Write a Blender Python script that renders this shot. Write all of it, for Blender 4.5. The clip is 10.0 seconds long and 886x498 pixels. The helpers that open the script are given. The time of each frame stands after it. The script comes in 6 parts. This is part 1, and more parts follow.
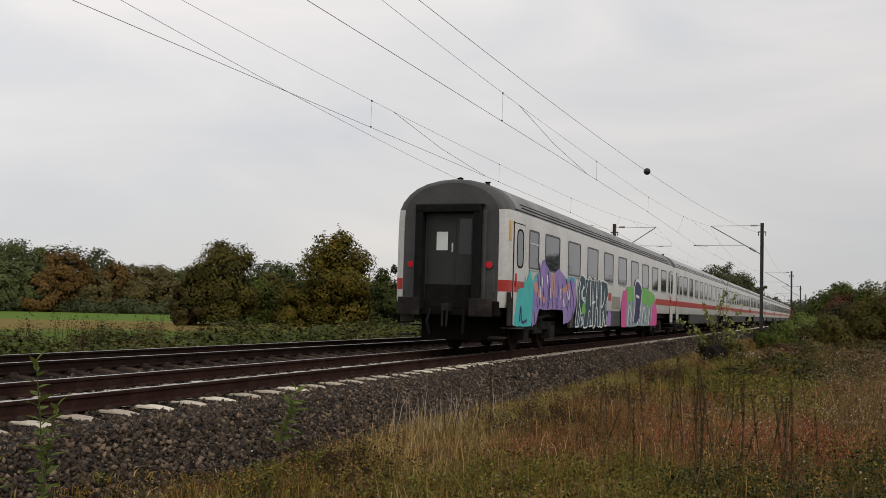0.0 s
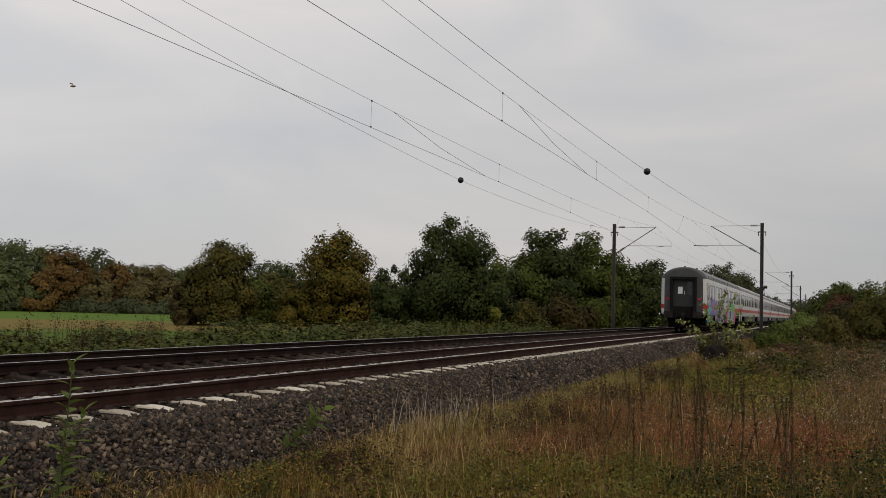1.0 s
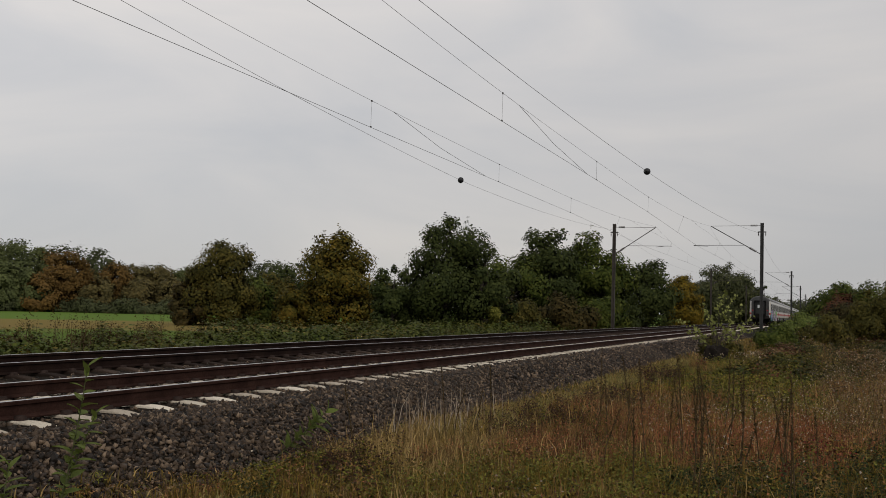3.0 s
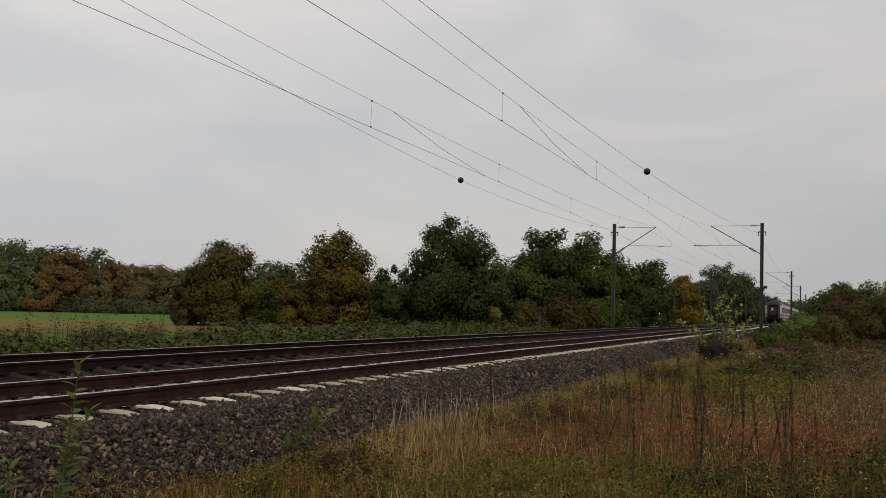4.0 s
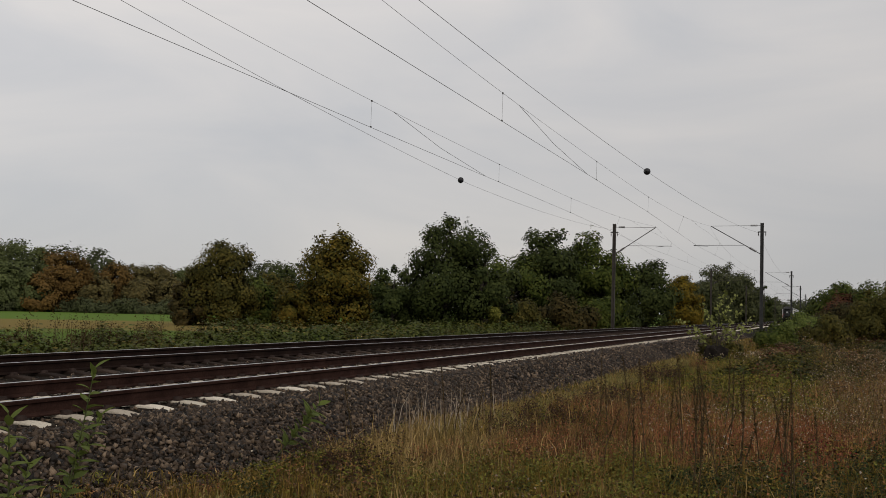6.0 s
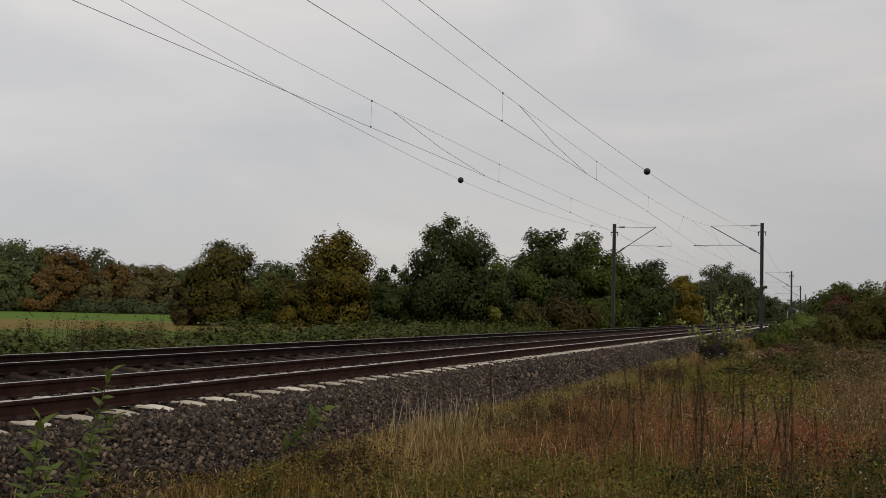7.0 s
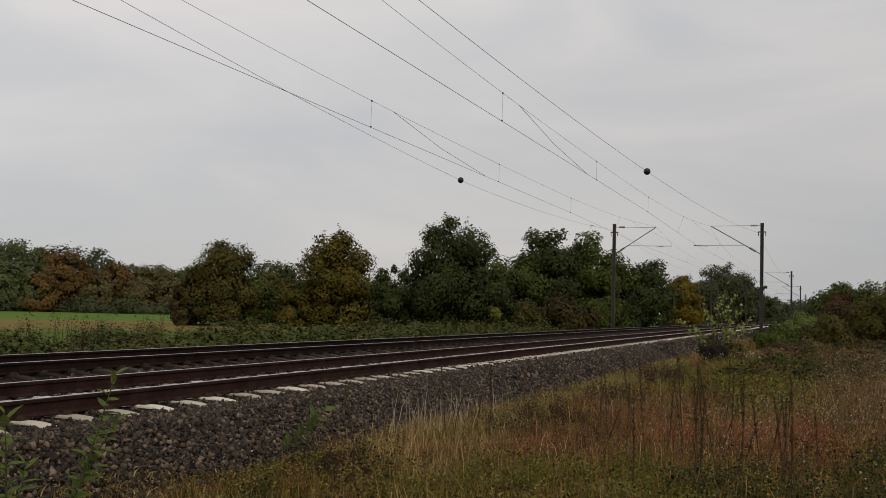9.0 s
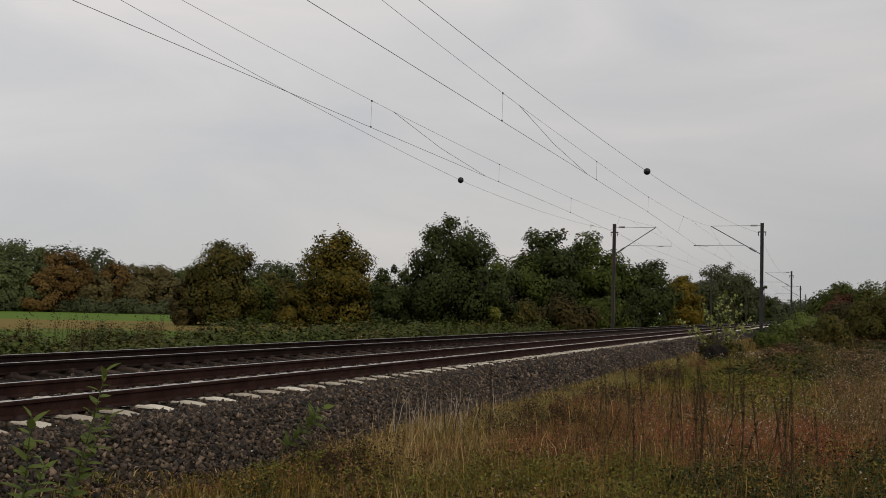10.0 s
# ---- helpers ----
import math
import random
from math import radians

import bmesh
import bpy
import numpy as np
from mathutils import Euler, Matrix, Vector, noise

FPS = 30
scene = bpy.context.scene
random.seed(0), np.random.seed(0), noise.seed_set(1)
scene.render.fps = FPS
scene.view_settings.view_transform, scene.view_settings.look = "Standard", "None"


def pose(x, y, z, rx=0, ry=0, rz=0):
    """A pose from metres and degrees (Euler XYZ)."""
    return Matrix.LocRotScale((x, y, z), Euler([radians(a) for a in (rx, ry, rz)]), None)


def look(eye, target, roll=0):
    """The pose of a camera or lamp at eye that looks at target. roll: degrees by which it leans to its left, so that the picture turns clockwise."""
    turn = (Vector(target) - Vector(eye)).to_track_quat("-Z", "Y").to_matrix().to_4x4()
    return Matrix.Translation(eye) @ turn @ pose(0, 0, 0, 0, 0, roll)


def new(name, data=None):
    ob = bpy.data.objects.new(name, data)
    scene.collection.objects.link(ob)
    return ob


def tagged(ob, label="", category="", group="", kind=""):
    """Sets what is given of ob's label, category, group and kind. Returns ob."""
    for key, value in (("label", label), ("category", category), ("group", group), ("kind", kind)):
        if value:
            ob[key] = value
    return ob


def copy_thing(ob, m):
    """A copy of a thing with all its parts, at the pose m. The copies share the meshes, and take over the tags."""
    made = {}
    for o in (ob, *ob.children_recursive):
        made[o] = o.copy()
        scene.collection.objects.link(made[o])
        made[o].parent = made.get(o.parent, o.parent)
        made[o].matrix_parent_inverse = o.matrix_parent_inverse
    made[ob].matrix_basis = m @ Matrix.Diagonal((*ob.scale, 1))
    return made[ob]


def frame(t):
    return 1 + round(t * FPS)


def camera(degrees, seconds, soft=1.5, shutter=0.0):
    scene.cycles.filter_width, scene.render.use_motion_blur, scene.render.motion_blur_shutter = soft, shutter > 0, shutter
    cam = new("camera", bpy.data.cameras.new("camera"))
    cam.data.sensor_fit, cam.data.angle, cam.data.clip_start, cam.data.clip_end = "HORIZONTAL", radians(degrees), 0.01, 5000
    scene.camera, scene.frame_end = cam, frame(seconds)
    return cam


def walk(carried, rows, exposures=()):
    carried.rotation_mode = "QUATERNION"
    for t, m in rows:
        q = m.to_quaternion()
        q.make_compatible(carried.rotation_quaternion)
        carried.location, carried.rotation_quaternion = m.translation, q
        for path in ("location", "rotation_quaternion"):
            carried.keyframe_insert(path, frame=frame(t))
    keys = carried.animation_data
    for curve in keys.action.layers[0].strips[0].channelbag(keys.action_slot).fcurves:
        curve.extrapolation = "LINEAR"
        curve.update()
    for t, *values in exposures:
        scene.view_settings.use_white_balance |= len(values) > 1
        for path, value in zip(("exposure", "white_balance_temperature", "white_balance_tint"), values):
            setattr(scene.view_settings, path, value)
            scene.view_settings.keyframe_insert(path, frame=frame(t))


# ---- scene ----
cam = camera(50.0, 10.0, soft=0.85)
EYE = (7.975, 0.0, 1.018)
YAW, PITCH = 0.3798, 0.0618
AIM = (EYE[0] - math.sin(YAW) * math.cos(PITCH), EYE[1] + math.cos(YAW) * math.cos(PITCH), EYE[2] + math.sin(PITCH))
EYE_POSE = look(EYE, AIM, 1.742)
walk(cam, [(0.0, EYE_POSE), (10.0, EYE_POSE)], [(0.0, 0.30), (0.5, 0.15), (1.0, 0.02), (4.5, 0.0), (10.0, 0.0)])

# ---- world, sun ----
world = bpy.data.worlds.new("overcast_sky")
scene.world = world
world.use_nodes = True
wn, wl = world.node_tree.nodes, world.node_tree.links
bg = wn["Background"]
bg.inputs["Strength"].default_value = 1.0
sky = wn.new("ShaderNodeTexSky")
sky.sky_type = "NISHITA"
sky.sun_disc = False
sky.sun_elevation = radians(35)
sky.sun_rotation = radians(125)
dim = wn.new("ShaderNodeVectorMath")
dim.operation = "SCALE"
dim.inputs["Scale"].default_value = 0.07
wl.new(sky.outputs["Color"], dim.inputs[0])
co = wn.new("ShaderNodeTexCoord")
stretch = wn.new("ShaderNodeMapping")
stretch.inputs["Scale"].default_value = (1.0, 1.0, 3.2)
wl.new(co.outputs["Generated"], stretch.inputs["Vector"])
cl = wn.new("ShaderNodeTexNoise")
cl.inputs["Scale"].default_value = 2.6
cl.inputs["Detail"].default_value = 5.0
cl.inputs["Roughness"].default_value = 0.5
cl.inputs["Distortion"].default_value = 0.6
wl.new(stretch.outputs["Vector"], cl.inputs["Vector"])
ramp = wn.new("ShaderNodeValToRGB")
ramp.color_ramp.elements[0].position = 0.34
ramp.color_ramp.elements[0].color = (0.600, 0.600, 0.614, 1)
ramp.color_ramp.elements[1].position = 0.68
ramp.color_ramp.elements[1].color = (0.75, 0.715, 0.69, 1)
wl.new(cl.outputs["Fac"], ramp.inputs["Fac"])
skymix = wn.new("ShaderNodeMix")
skymix.data_type = "RGBA"
skymix.inputs["Factor"].default_value = 0.9
wl.new(dim.outputs["Vector"], skymix.inputs["A"])
wl.new(ramp.outputs["Color"], skymix.inputs["B"])
updown = wn.new("ShaderNodeSeparateXYZ")
wl.new(co.outputs["Generated"], updown.inputs["Vector"])
rise = wn.new("ShaderNodeMapRange")
rise.inputs["From Min"].default_value = 0.0
rise.inputs["From Max"].default_value = 0.34
rise.inputs["To Min"].default_value = 0.81
rise.inputs["To Max"].default_value = 1.04
wl.new(updown.outputs["Z"], rise.inputs["Value"])
graded = wn.new("ShaderNodeVectorMath")
graded.operation = "SCALE"
wl.new(skymix.outputs["Result"], graded.inputs[0])
wl.new(rise.outputs["Result"], graded.inputs["Scale"])
across = wn.new("ShaderNodeVectorMath")
across.operation = "DOT_PRODUCT"
across.inputs[1].default_value = (0.93, 0.37, 0)
wl.new(co.outputs["Generated"], across.inputs[0])
veil = wn.new("ShaderNodeMapRange")
veil.inputs["From Min"].default_value = -0.45
veil.inputs["From Max"].default_value = 0.45
veil.inputs["To Min"].default_value = 1.05
veil.inputs["To Max"].default_value = 0.92
wl.new(across.outputs["Value"], veil.inputs["Value"])
clouded = wn.new("ShaderNodeVectorMath")
clouded.operation = "SCALE"
wl.new(graded.outputs["Vector"], clouded.inputs[0])
wl.new(veil.outputs["Result"], clouded.inputs["Scale"])
wl.new(clouded.outputs["Vector"], bg.inputs["Color"])

sun = new("sun", bpy.data.lights.new("sun", "SUN"))
sun.data.energy = 1.0
sun.data.angle = radians(45)
sun.data.color = (1.0, 0.96, 0.9)
sun.matrix_world = look((40, -28, 44), (0, 0, 0))


# ---- materials ----
def mat(name, cols, rough=0.8, scale=5.0, metal=0.0, bump=0.0, bscale=40.0, rand="", spec=0.3, fine=0.0, stops=(0.3, 0.7), trans=0.0, coord="Object", mixed=0.68):
    """cols: colours along a ramp, driven by noise, by the piece ('object') or by the island ('island')."""
    m = bpy.data.materials.new(name)
    m.use_nodes = True
    n, l = m.node_tree.nodes, m.node_tree.links
    b = n["Principled BSDF"]
    b.inputs["Roughness"].default_value = rough
    b.inputs["Metallic"].default_value = metal
    b.inputs["Specular IOR Level"].default_value = spec
    tc = n.new("ShaderNodeTexCoord")
    no = n.new("ShaderNodeTexNoise")
    no.inputs["Scale"].default_value = scale
    no.inputs["Detail"].default_value = 6
    no.inputs["Roughness"].default_value = 0.62
    l.new(tc.outputs[coord], no.inputs["Vector"])
    r = n.new("ShaderNodeValToRGB")
    while len(r.color_ramp.elements) < len(cols):
        r.color_ramp.elements.new(0.5)
    for i, c in enumerate(cols):
        e = r.color_ramp.elements[i]
        e.position = stops[0] + (stops[1] - stops[0]) * i / max(1, len(cols) - 1)
        e.color = (*c, 1)
    fac = no.outputs["Fac"]
    if rand:
        if rand == "object":
            src = n.new("ShaderNodeObjectInfo").outputs["Random"]
        else:
            src = n.new("ShaderNodeNewGeometry").outputs["Random Per Island"]
        mx = n.new("ShaderNodeMix")
        mx.inputs["Factor"].default_value = mixed
        l.new(fac, mx.inputs["A"])
        l.new(src, mx.inputs["B"])
        fac = mx.outputs["Result"]
    l.new(fac, r.inputs["Fac"])
    col = r.outputs["Color"]
    if fine:
        n2 = n.new("ShaderNodeTexNoise")
        n2.inputs["Scale"].default_value = scale * 14
        n2.inputs["Detail"].default_value = 4
        l.new(tc.outputs[coord], n2.inputs["Vector"])
        mr = n.new("ShaderNodeMapRange")
        mr.inputs["From Min"].default_value = 0.3
        mr.inputs["From Max"].default_value = 0.7
        mr.inputs["To Min"].default_value = 1 - fine
        mr.inputs["To Max"].default_value = 1 + fine
        l.new(n2.outputs["Fac"], mr.inputs["Value"])
        vm = n.new("ShaderNodeVectorMath")
        vm.operation = "SCALE"
        l.new(col, vm.inputs[0])
        l.new(mr.outputs["Result"], vm.inputs["Scale"])
        col = vm.outputs["Vector"]
    l.new(col, b.inputs["Base Color"])
    if bump:
        nb = n.new("ShaderNodeTexNoise")
        nb.inputs["Scale"].default_value = bscale
        nb.inputs["Detail"].default_value = 5
        l.new(tc.outputs[coord], nb.inputs["Vector"])
        bp = n.new("ShaderNodeBump")
        bp.inputs["Strength"].default_value = bump
        bp.inputs["Distance"].default_value = 0.02
        l.new(nb.outputs["Fac"], bp.inputs["Height"])
        l.new(bp.outputs["Normal"], b.inputs["Normal"])
    if trans:
        tr = n.new("ShaderNodeBsdfTranslucent")
        l.new(col, tr.inputs["Color"])
        ms = n.new("ShaderNodeMixShader")
        ms.inputs["Fac"].default_value = trans
        l.new(b.outputs["BSDF"], ms.inputs[1])
        l.new(tr.outputs["BSDF"], ms.inputs[2])
        l.new(ms.outputs["Shader"], n["Material Output"].inputs["Surface"])
    return m


def glow(name, colour, power):
    m = mat(name, [colour, colour])
    b = m.node_tree.nodes["Principled BSDF"]
    b.inputs["Emission Color"].default_value = (*colour, 1)
    b.inputs["Emission Strength"].default_value = power
    return m


RUST = mat("rusty_rail", [(0.018, 0.0085, 0.0065), (0.030, 0.0145, 0.0110), (0.044, 0.0225, 0.0170)], 0.9, 3.0, bump=0.3, bscale=60, fine=0.25, spec=0.06)
RUST_OLD = mat("old_rusty_rail", [(0.009, 0.005, 0.004), (0.016, 0.009, 0.007), (0.026, 0.015, 0.011)], 0.9, 3.0, bump=0.3, bscale=60, fine=0.25, spec=0.06)
STEEL = mat("polished_rail_head", [(0.36, 0.355, 0.345), (0.52, 0.51, 0.50)], 0.30, 2.0, metal=1.0, fine=0.1)
CONCRETE = mat("pale_concrete", [(0.370, 0.315, 0.245), (0.500, 0.440, 0.350), (0.610, 0.545, 0.445)], 0.9, 4.0, bump=0.25, bscale=90, rand="object", fine=0.2)
CONCRETE_OLD = mat("dirty_concrete", [(0.0224, 0.0156, 0.0125), (0.0352, 0.0242, 0.0187), (0.0544, 0.0380, 0.0291)], 0.9, 4.0, bump=0.25, bscale=90, rand="object", fine=0.25, spec=0.05)
STONE = mat("crushed_stone", [(0.0067, 0.0047, 0.0031), (0.0189, 0.0120, 0.0070), (0.0396, 0.0243, 0.0140), (0.0630, 0.0410, 0.0243), (0.2250, 0.1575, 0.1008)], 0.62, 9.0, bump=0.4, bscale=70, rand="island", fine=0.25, stops=(0.16, 0.88), spec=0.27)
BALLAST = mat("ballast_bed", [(0.0048, 0.0037, 0.0026), (0.0131, 0.0095, 0.0065), (0.0268, 0.0201, 0.0138)], 0.9, 16.0, bump=1.0, bscale=22, fine=0.5, spec=0.05)
CLIP = mat("dark_clip", [(0.02, 0.014, 0.012), (0.045, 0.03, 0.025)], 0.7, 20, fine=0.2, spec=0.05)
GALV = mat("weathered_steel_mast", [(0.0289, 0.0289, 0.0289), (0.0525, 0.0525, 0.0514), (0.0788, 0.0761, 0.0735)], 0.75, 1.5, fine=0.2, spec=0.15)
BROWNMAST = mat("weathered_brown_mast", [(0.0338, 0.0270, 0.0225), (0.0562, 0.0465, 0.0390), (0.0825, 0.0713, 0.0600)], 0.75, 1.5, fine=0.2)
WIRE = mat("dark_copper_wire", [(0.05, 0.048, 0.045), (0.09, 0.085, 0.08)], 0.6, 2.0, metal=0.4)
INSUL = mat("brown_insulator", [(0.03, 0.018, 0.012), (0.06, 0.035, 0.025)], 0.3, 5.0)
BALLMAT = mat("dark_marker_ball", [(0.010, 0.010, 0.012), (0.022, 0.022, 0.025)], 0.5, 3.0, fine=0.2)
WHITE = mat("light_grey_coach_paint", [(0.4151, 0.4021, 0.3805), (0.5189, 0.5102, 0.4886), (0.5621, 0.5491, 0.5275)], 0.38, 0.9, fine=0.06, spec=0.5)
REDP = mat("traffic_red_paint", [(0.2952, 0.0126, 0.0084), (0.4100, 0.0210, 0.0140)], 0.4, 1.2, fine=0.1, spec=0.5)
GREYEND = mat("dark_grey_end_paint", [(0.0352, 0.0352, 0.0343), (0.0528, 0.0528, 0.0519), (0.0704, 0.0695, 0.0678)], 0.55, 1.5, fine=0.12, spec=0.4)
ROOFM = mat("grey_roof_paint", [(0.11, 0.11, 0.11), (0.17, 0.17, 0.168), (0.22, 0.218, 0.21)], 0.55, 0.8, fine=0.12)
ROOFLIGHT = mat("light_roof_paint", [(0.27, 0.27, 0.27), (0.36, 0.36, 0.35)], 0.5, 0.8, fine=0.1)
RIB = mat("dark_roof_groove", [(0.02, 0.02, 0.02), (0.045, 0.045, 0.045)], 0.8, 2.0)
RUBBER = mat("black_rubber", [(0.0056, 0.0056, 0.0056), (0.0126, 0.0126, 0.0126)], 0.85, 6.0, fine=0.2, spec=0.12)
UNDER = mat("black_underframe", [(0.0100, 0.0087, 0.0087), (0.0202, 0.0173, 0.0158), (0.0405, 0.0331, 0.0289)], 0.9, 3.0, fine=0.3, spec=0.12)
SKIRT = mat("grey_skirt_paint", [(0.0325, 0.0325, 0.0338), (0.0553, 0.0553, 0.0553)], 0.6, 1.6, fine=0.2)
DOORG = mat("grey_door_paint", [(0.0190, 0.0205, 0.0190), (0.0300, 0.0315, 0.0300)], 0.5, 2.0, fine=0.1)
# light in the end-door window, put into an opaque pale colour
PANE_LIGHT = mat("pale_window_light", [(0.55, 0.57, 0.56), (0.68, 0.70, 0.69)], 0.5, 6.0)
FRAMEM = mat("grey_window_frame", [(0.05, 0.05, 0.055), (0.09, 0.09, 0.095)], 0.5, 4.0)
ALU = mat("aluminium_trim", [(0.45, 0.45, 0.45), (0.58, 0.58, 0.57)], 0.35, 3.0, metal=0.8)
YELLOWP = mat("yellow_paint", [(0.55, 0.36, 0.10), (0.66, 0.44, 0.14)], 0.5, 3.0)
TAIL = glow("red_tail_lamp", (0.52, 0.008, 0.022), 0.10)
GLASS = mat("dark_coach_glass", [(0.022, 0.025, 0.032), (0.042, 0.046, 0.058)], 0.04, 0.6, spec=1.0)
GLASS_DARK = mat("tinted_coach_glass", [(0.010, 0.011, 0.013), (0.018, 0.020, 0.024)], 0.06, 0.6, spec=0.5)
TEALP = mat("turquoise_spray_paint", [(0.04, 0.36, 0.36), (0.07, 0.46, 0.44)], 0.55, 2.0, fine=0.12)
PURPLEP = mat("purple_spray_paint", [(0.17, 0.12, 0.32), (0.25, 0.18, 0.42), (0.33, 0.20, 0.38)], 0.55, 1.6, fine=0.12)
DARKTEAL = mat("dark_teal_spray_paint", [(0.018, 0.04, 0.055), (0.03, 0.065, 0.085)], 0.55, 2.0, fine=0.15)
PINKP = mat("pink_spray_paint", [(0.50, 0.05, 0.22), (0.60, 0.09, 0.28)], 0.55, 2.0, fine=0.12)
GREENP = mat("green_spray_paint", [(0.12, 0.34, 0.07), (0.17, 0.42, 0.10)], 0.55, 2.0, fine=0.15)
ORANGEP = mat("faded_orange_spray_paint", [(0.42, 0.20, 0.20), (0.52, 0.27, 0.22)], 0.55, 2.0, fine=0.12)
CHROMEP = mat("silver_grey_spray_paint", [(0.20, 0.26, 0.28), (0.30, 0.36, 0.38)], 0.5, 2.0, fine=0.12)
OUTLINE = mat("white_outline_paint", [(0.60, 0.62, 0.62), (0.72, 0.73, 0.72)], 0.55, 3.0)
NAVY = mat("navy_outline_paint", [(0.02, 0.02, 0.07), (0.035, 0.03, 0.10)], 0.55, 3.0)
BEIGE = mat("beige_panel_paint", [(0.20, 0.19, 0.16), (0.27, 0.25, 0.21)], 0.6, 3.0)
# sooty near-black; on underfloor parts it also stands in for shade
SOOT_SHADE = mat("sooty_shaded_metal", [(0.0075, 0.0068, 0.0059), (0.0168, 0.0150, 0.0134)], 0.95, 3.0, fine=0.3, spec=0.05)
DARKBARK = mat("blackened_bark", [(0.006, 0.005, 0.004), (0.014, 0.011, 0.009), (0.03, 0.024, 0.019)], 0.95, 6.0, bump=0.6, bscale=20, fine=0.3, spec=0.1)
BARK = mat("dark_bark", [(0.018, 0.014, 0.011), (0.04, 0.032, 0.025), (0.07, 0.058, 0.045)], 0.9, 6.0, bump=0.6, bscale=30, fine=0.3)


def leafmat(name, cols, trans=0.3, mixed=0.3, scale=0.6):
    return mat(name, cols, 0.65, scale, rand="island", trans=trans, stops=(0.3, 0.7), spec=0.08, mixed=mixed)


L_DARK = leafmat("dark_green_leaves", [(0.0285, 0.0394, 0.0123), (0.0499, 0.0635, 0.0174), (0.0784, 0.0907, 0.0238)])
L_GREEN = leafmat("green_leaves", [(0.0356, 0.0539, 0.0112), (0.0700, 0.0891, 0.0172), (0.1243, 0.1349, 0.0267)])
L_OLIVE = leafmat("olive_leaves", [(0.0427, 0.0426, 0.0114), (0.0791, 0.0706, 0.0162), (0.1443, 0.1120, 0.0248)])
L_GOLD = leafmat("golden_autumn_leaves", [(0.0464, 0.0474, 0.0119), (0.1101, 0.0926, 0.0166), (0.2090, 0.1365, 0.0214)])
L_ORANGE = leafmat("orange_autumn_leaves", [(0.0770, 0.0655, 0.0133), (0.1539, 0.1127, 0.0152), (0.2360, 0.1481, 0.0171)])
L_BROWN = leafmat("brownish_leaves", [(0.0312, 0.0279, 0.0108), (0.0624, 0.0495, 0.0162), (0.1040, 0.0711, 0.0216)])
L_RED = leafmat("reddish_leaves", [(0.0750, 0.0270, 0.0180), (0.1275, 0.0480, 0.0270), (0.1500, 0.0825, 0.0360)])
L_BRIGHT = leafmat("bright_green_leaves", [(0.0808, 0.1062, 0.0247), (0.1403, 0.1742, 0.0399), (0.2210, 0.2422, 0.0680)], 0.3)
L_PALE = leafmat("pale_green_leaves", [(0.1238, 0.1397, 0.0373), (0.2316, 0.2475, 0.0740), (0.3801, 0.3978, 0.1370)], 0.3)
# distance haze is mixed into these paler, low-contrast leaf colours
L_HAZEOLIVE = leafmat("hazed_olive_leaves", [(0.0924, 0.0818, 0.0356), (0.1320, 0.1082, 0.0409), (0.1822, 0.1399, 0.0502)])
L_HAZEGREEN = leafmat("hazed_grey_green_leaves", [(0.0747, 0.0889, 0.0358), (0.1051, 0.1218, 0.0450), (0.1458, 0.1612, 0.0583)])
L_HAZEDARK = leafmat("hazed_dark_leaves", [(0.0578, 0.0669, 0.0306), (0.0753, 0.0842, 0.0370), (0.0945, 0.1051, 0.0444)])
L_HAZEORANGE = leafmat("hazed_orange_leaves", [(0.1202, 0.0752, 0.0259), (0.1584, 0.0941, 0.0284), (0.1980, 0.1129, 0.0320)])
G_DRY = leafmat("dry_straw_grass", [(0.1899, 0.1235, 0.0429), (0.3355, 0.2210, 0.0811), (0.5243, 0.3630, 0.1431)], 0.25, mixed=0.82)
G_PALE = leafmat("pale_olive_grass", [(0.1564, 0.1333, 0.0408), (0.2584, 0.2149, 0.0680), (0.3944, 0.3155, 0.1156)], 0.25, mixed=0.7)
G_OLIVE = leafmat("olive_grass", [(0.0994, 0.0746, 0.0134), (0.1739, 0.1214, 0.0225), (0.2969, 0.1932, 0.0423)], 0.25, mixed=0.82)
G_GREEN = leafmat("green_grass", [(0.0735, 0.0758, 0.0116), (0.1258, 0.1229, 0.0189), (0.2096, 0.1811, 0.0283)], 0.25, mixed=0.82)
H_RED = leafmat("rusty_red_herb", [(0.1256, 0.0421, 0.0199), (0.2404, 0.0800, 0.0358), (0.4190, 0.1687, 0.0758)], 0.25, mixed=0.82)
H_BROWN = leafmat("brown_herb", [(0.0821, 0.0393, 0.0173), (0.1518, 0.0750, 0.0294), (0.2791, 0.1428, 0.0547)], 0.2, mixed=0.82)
H_FLUFF = leafmat("pale_seed_fluff", [(0.2420, 0.1782, 0.1221), (0.3740, 0.2926, 0.2057), (0.5500, 0.4598, 0.3553)], 0.3, mixed=0.82)
L_WILLOW = leafmat("willow_leaves", [(0.044, 0.052, 0.022), (0.070, 0.078, 0.031), (0.105, 0.108, 0.046)])
L_BRAMBLE = leafmat("bramble_leaves", [(0.0356, 0.0461, 0.0104), (0.0654, 0.0767, 0.0176), (0.1190, 0.1229, 0.0310)])
L_YELLOWGREEN = leafmat("yellow_green_leaves", [(0.0769, 0.0820, 0.0143), (0.1281, 0.1281, 0.0225), (0.1947, 0.1845, 0.0359)], 0.3, mixed=0.82)
H_SPIKE = leafmat("dark_seed_spike", [(0.0294, 0.0204, 0.0079), (0.0500, 0.0336, 0.0126), (0.0706, 0.0469, 0.0176)], 0.15)
STALK = mat("dead_brown_stalk", [(0.040, 0.027, 0.014), (0.070, 0.048, 0.026), (0.11, 0.078, 0.044)], 0.9, 20, fine=0.2, spec=0.05)
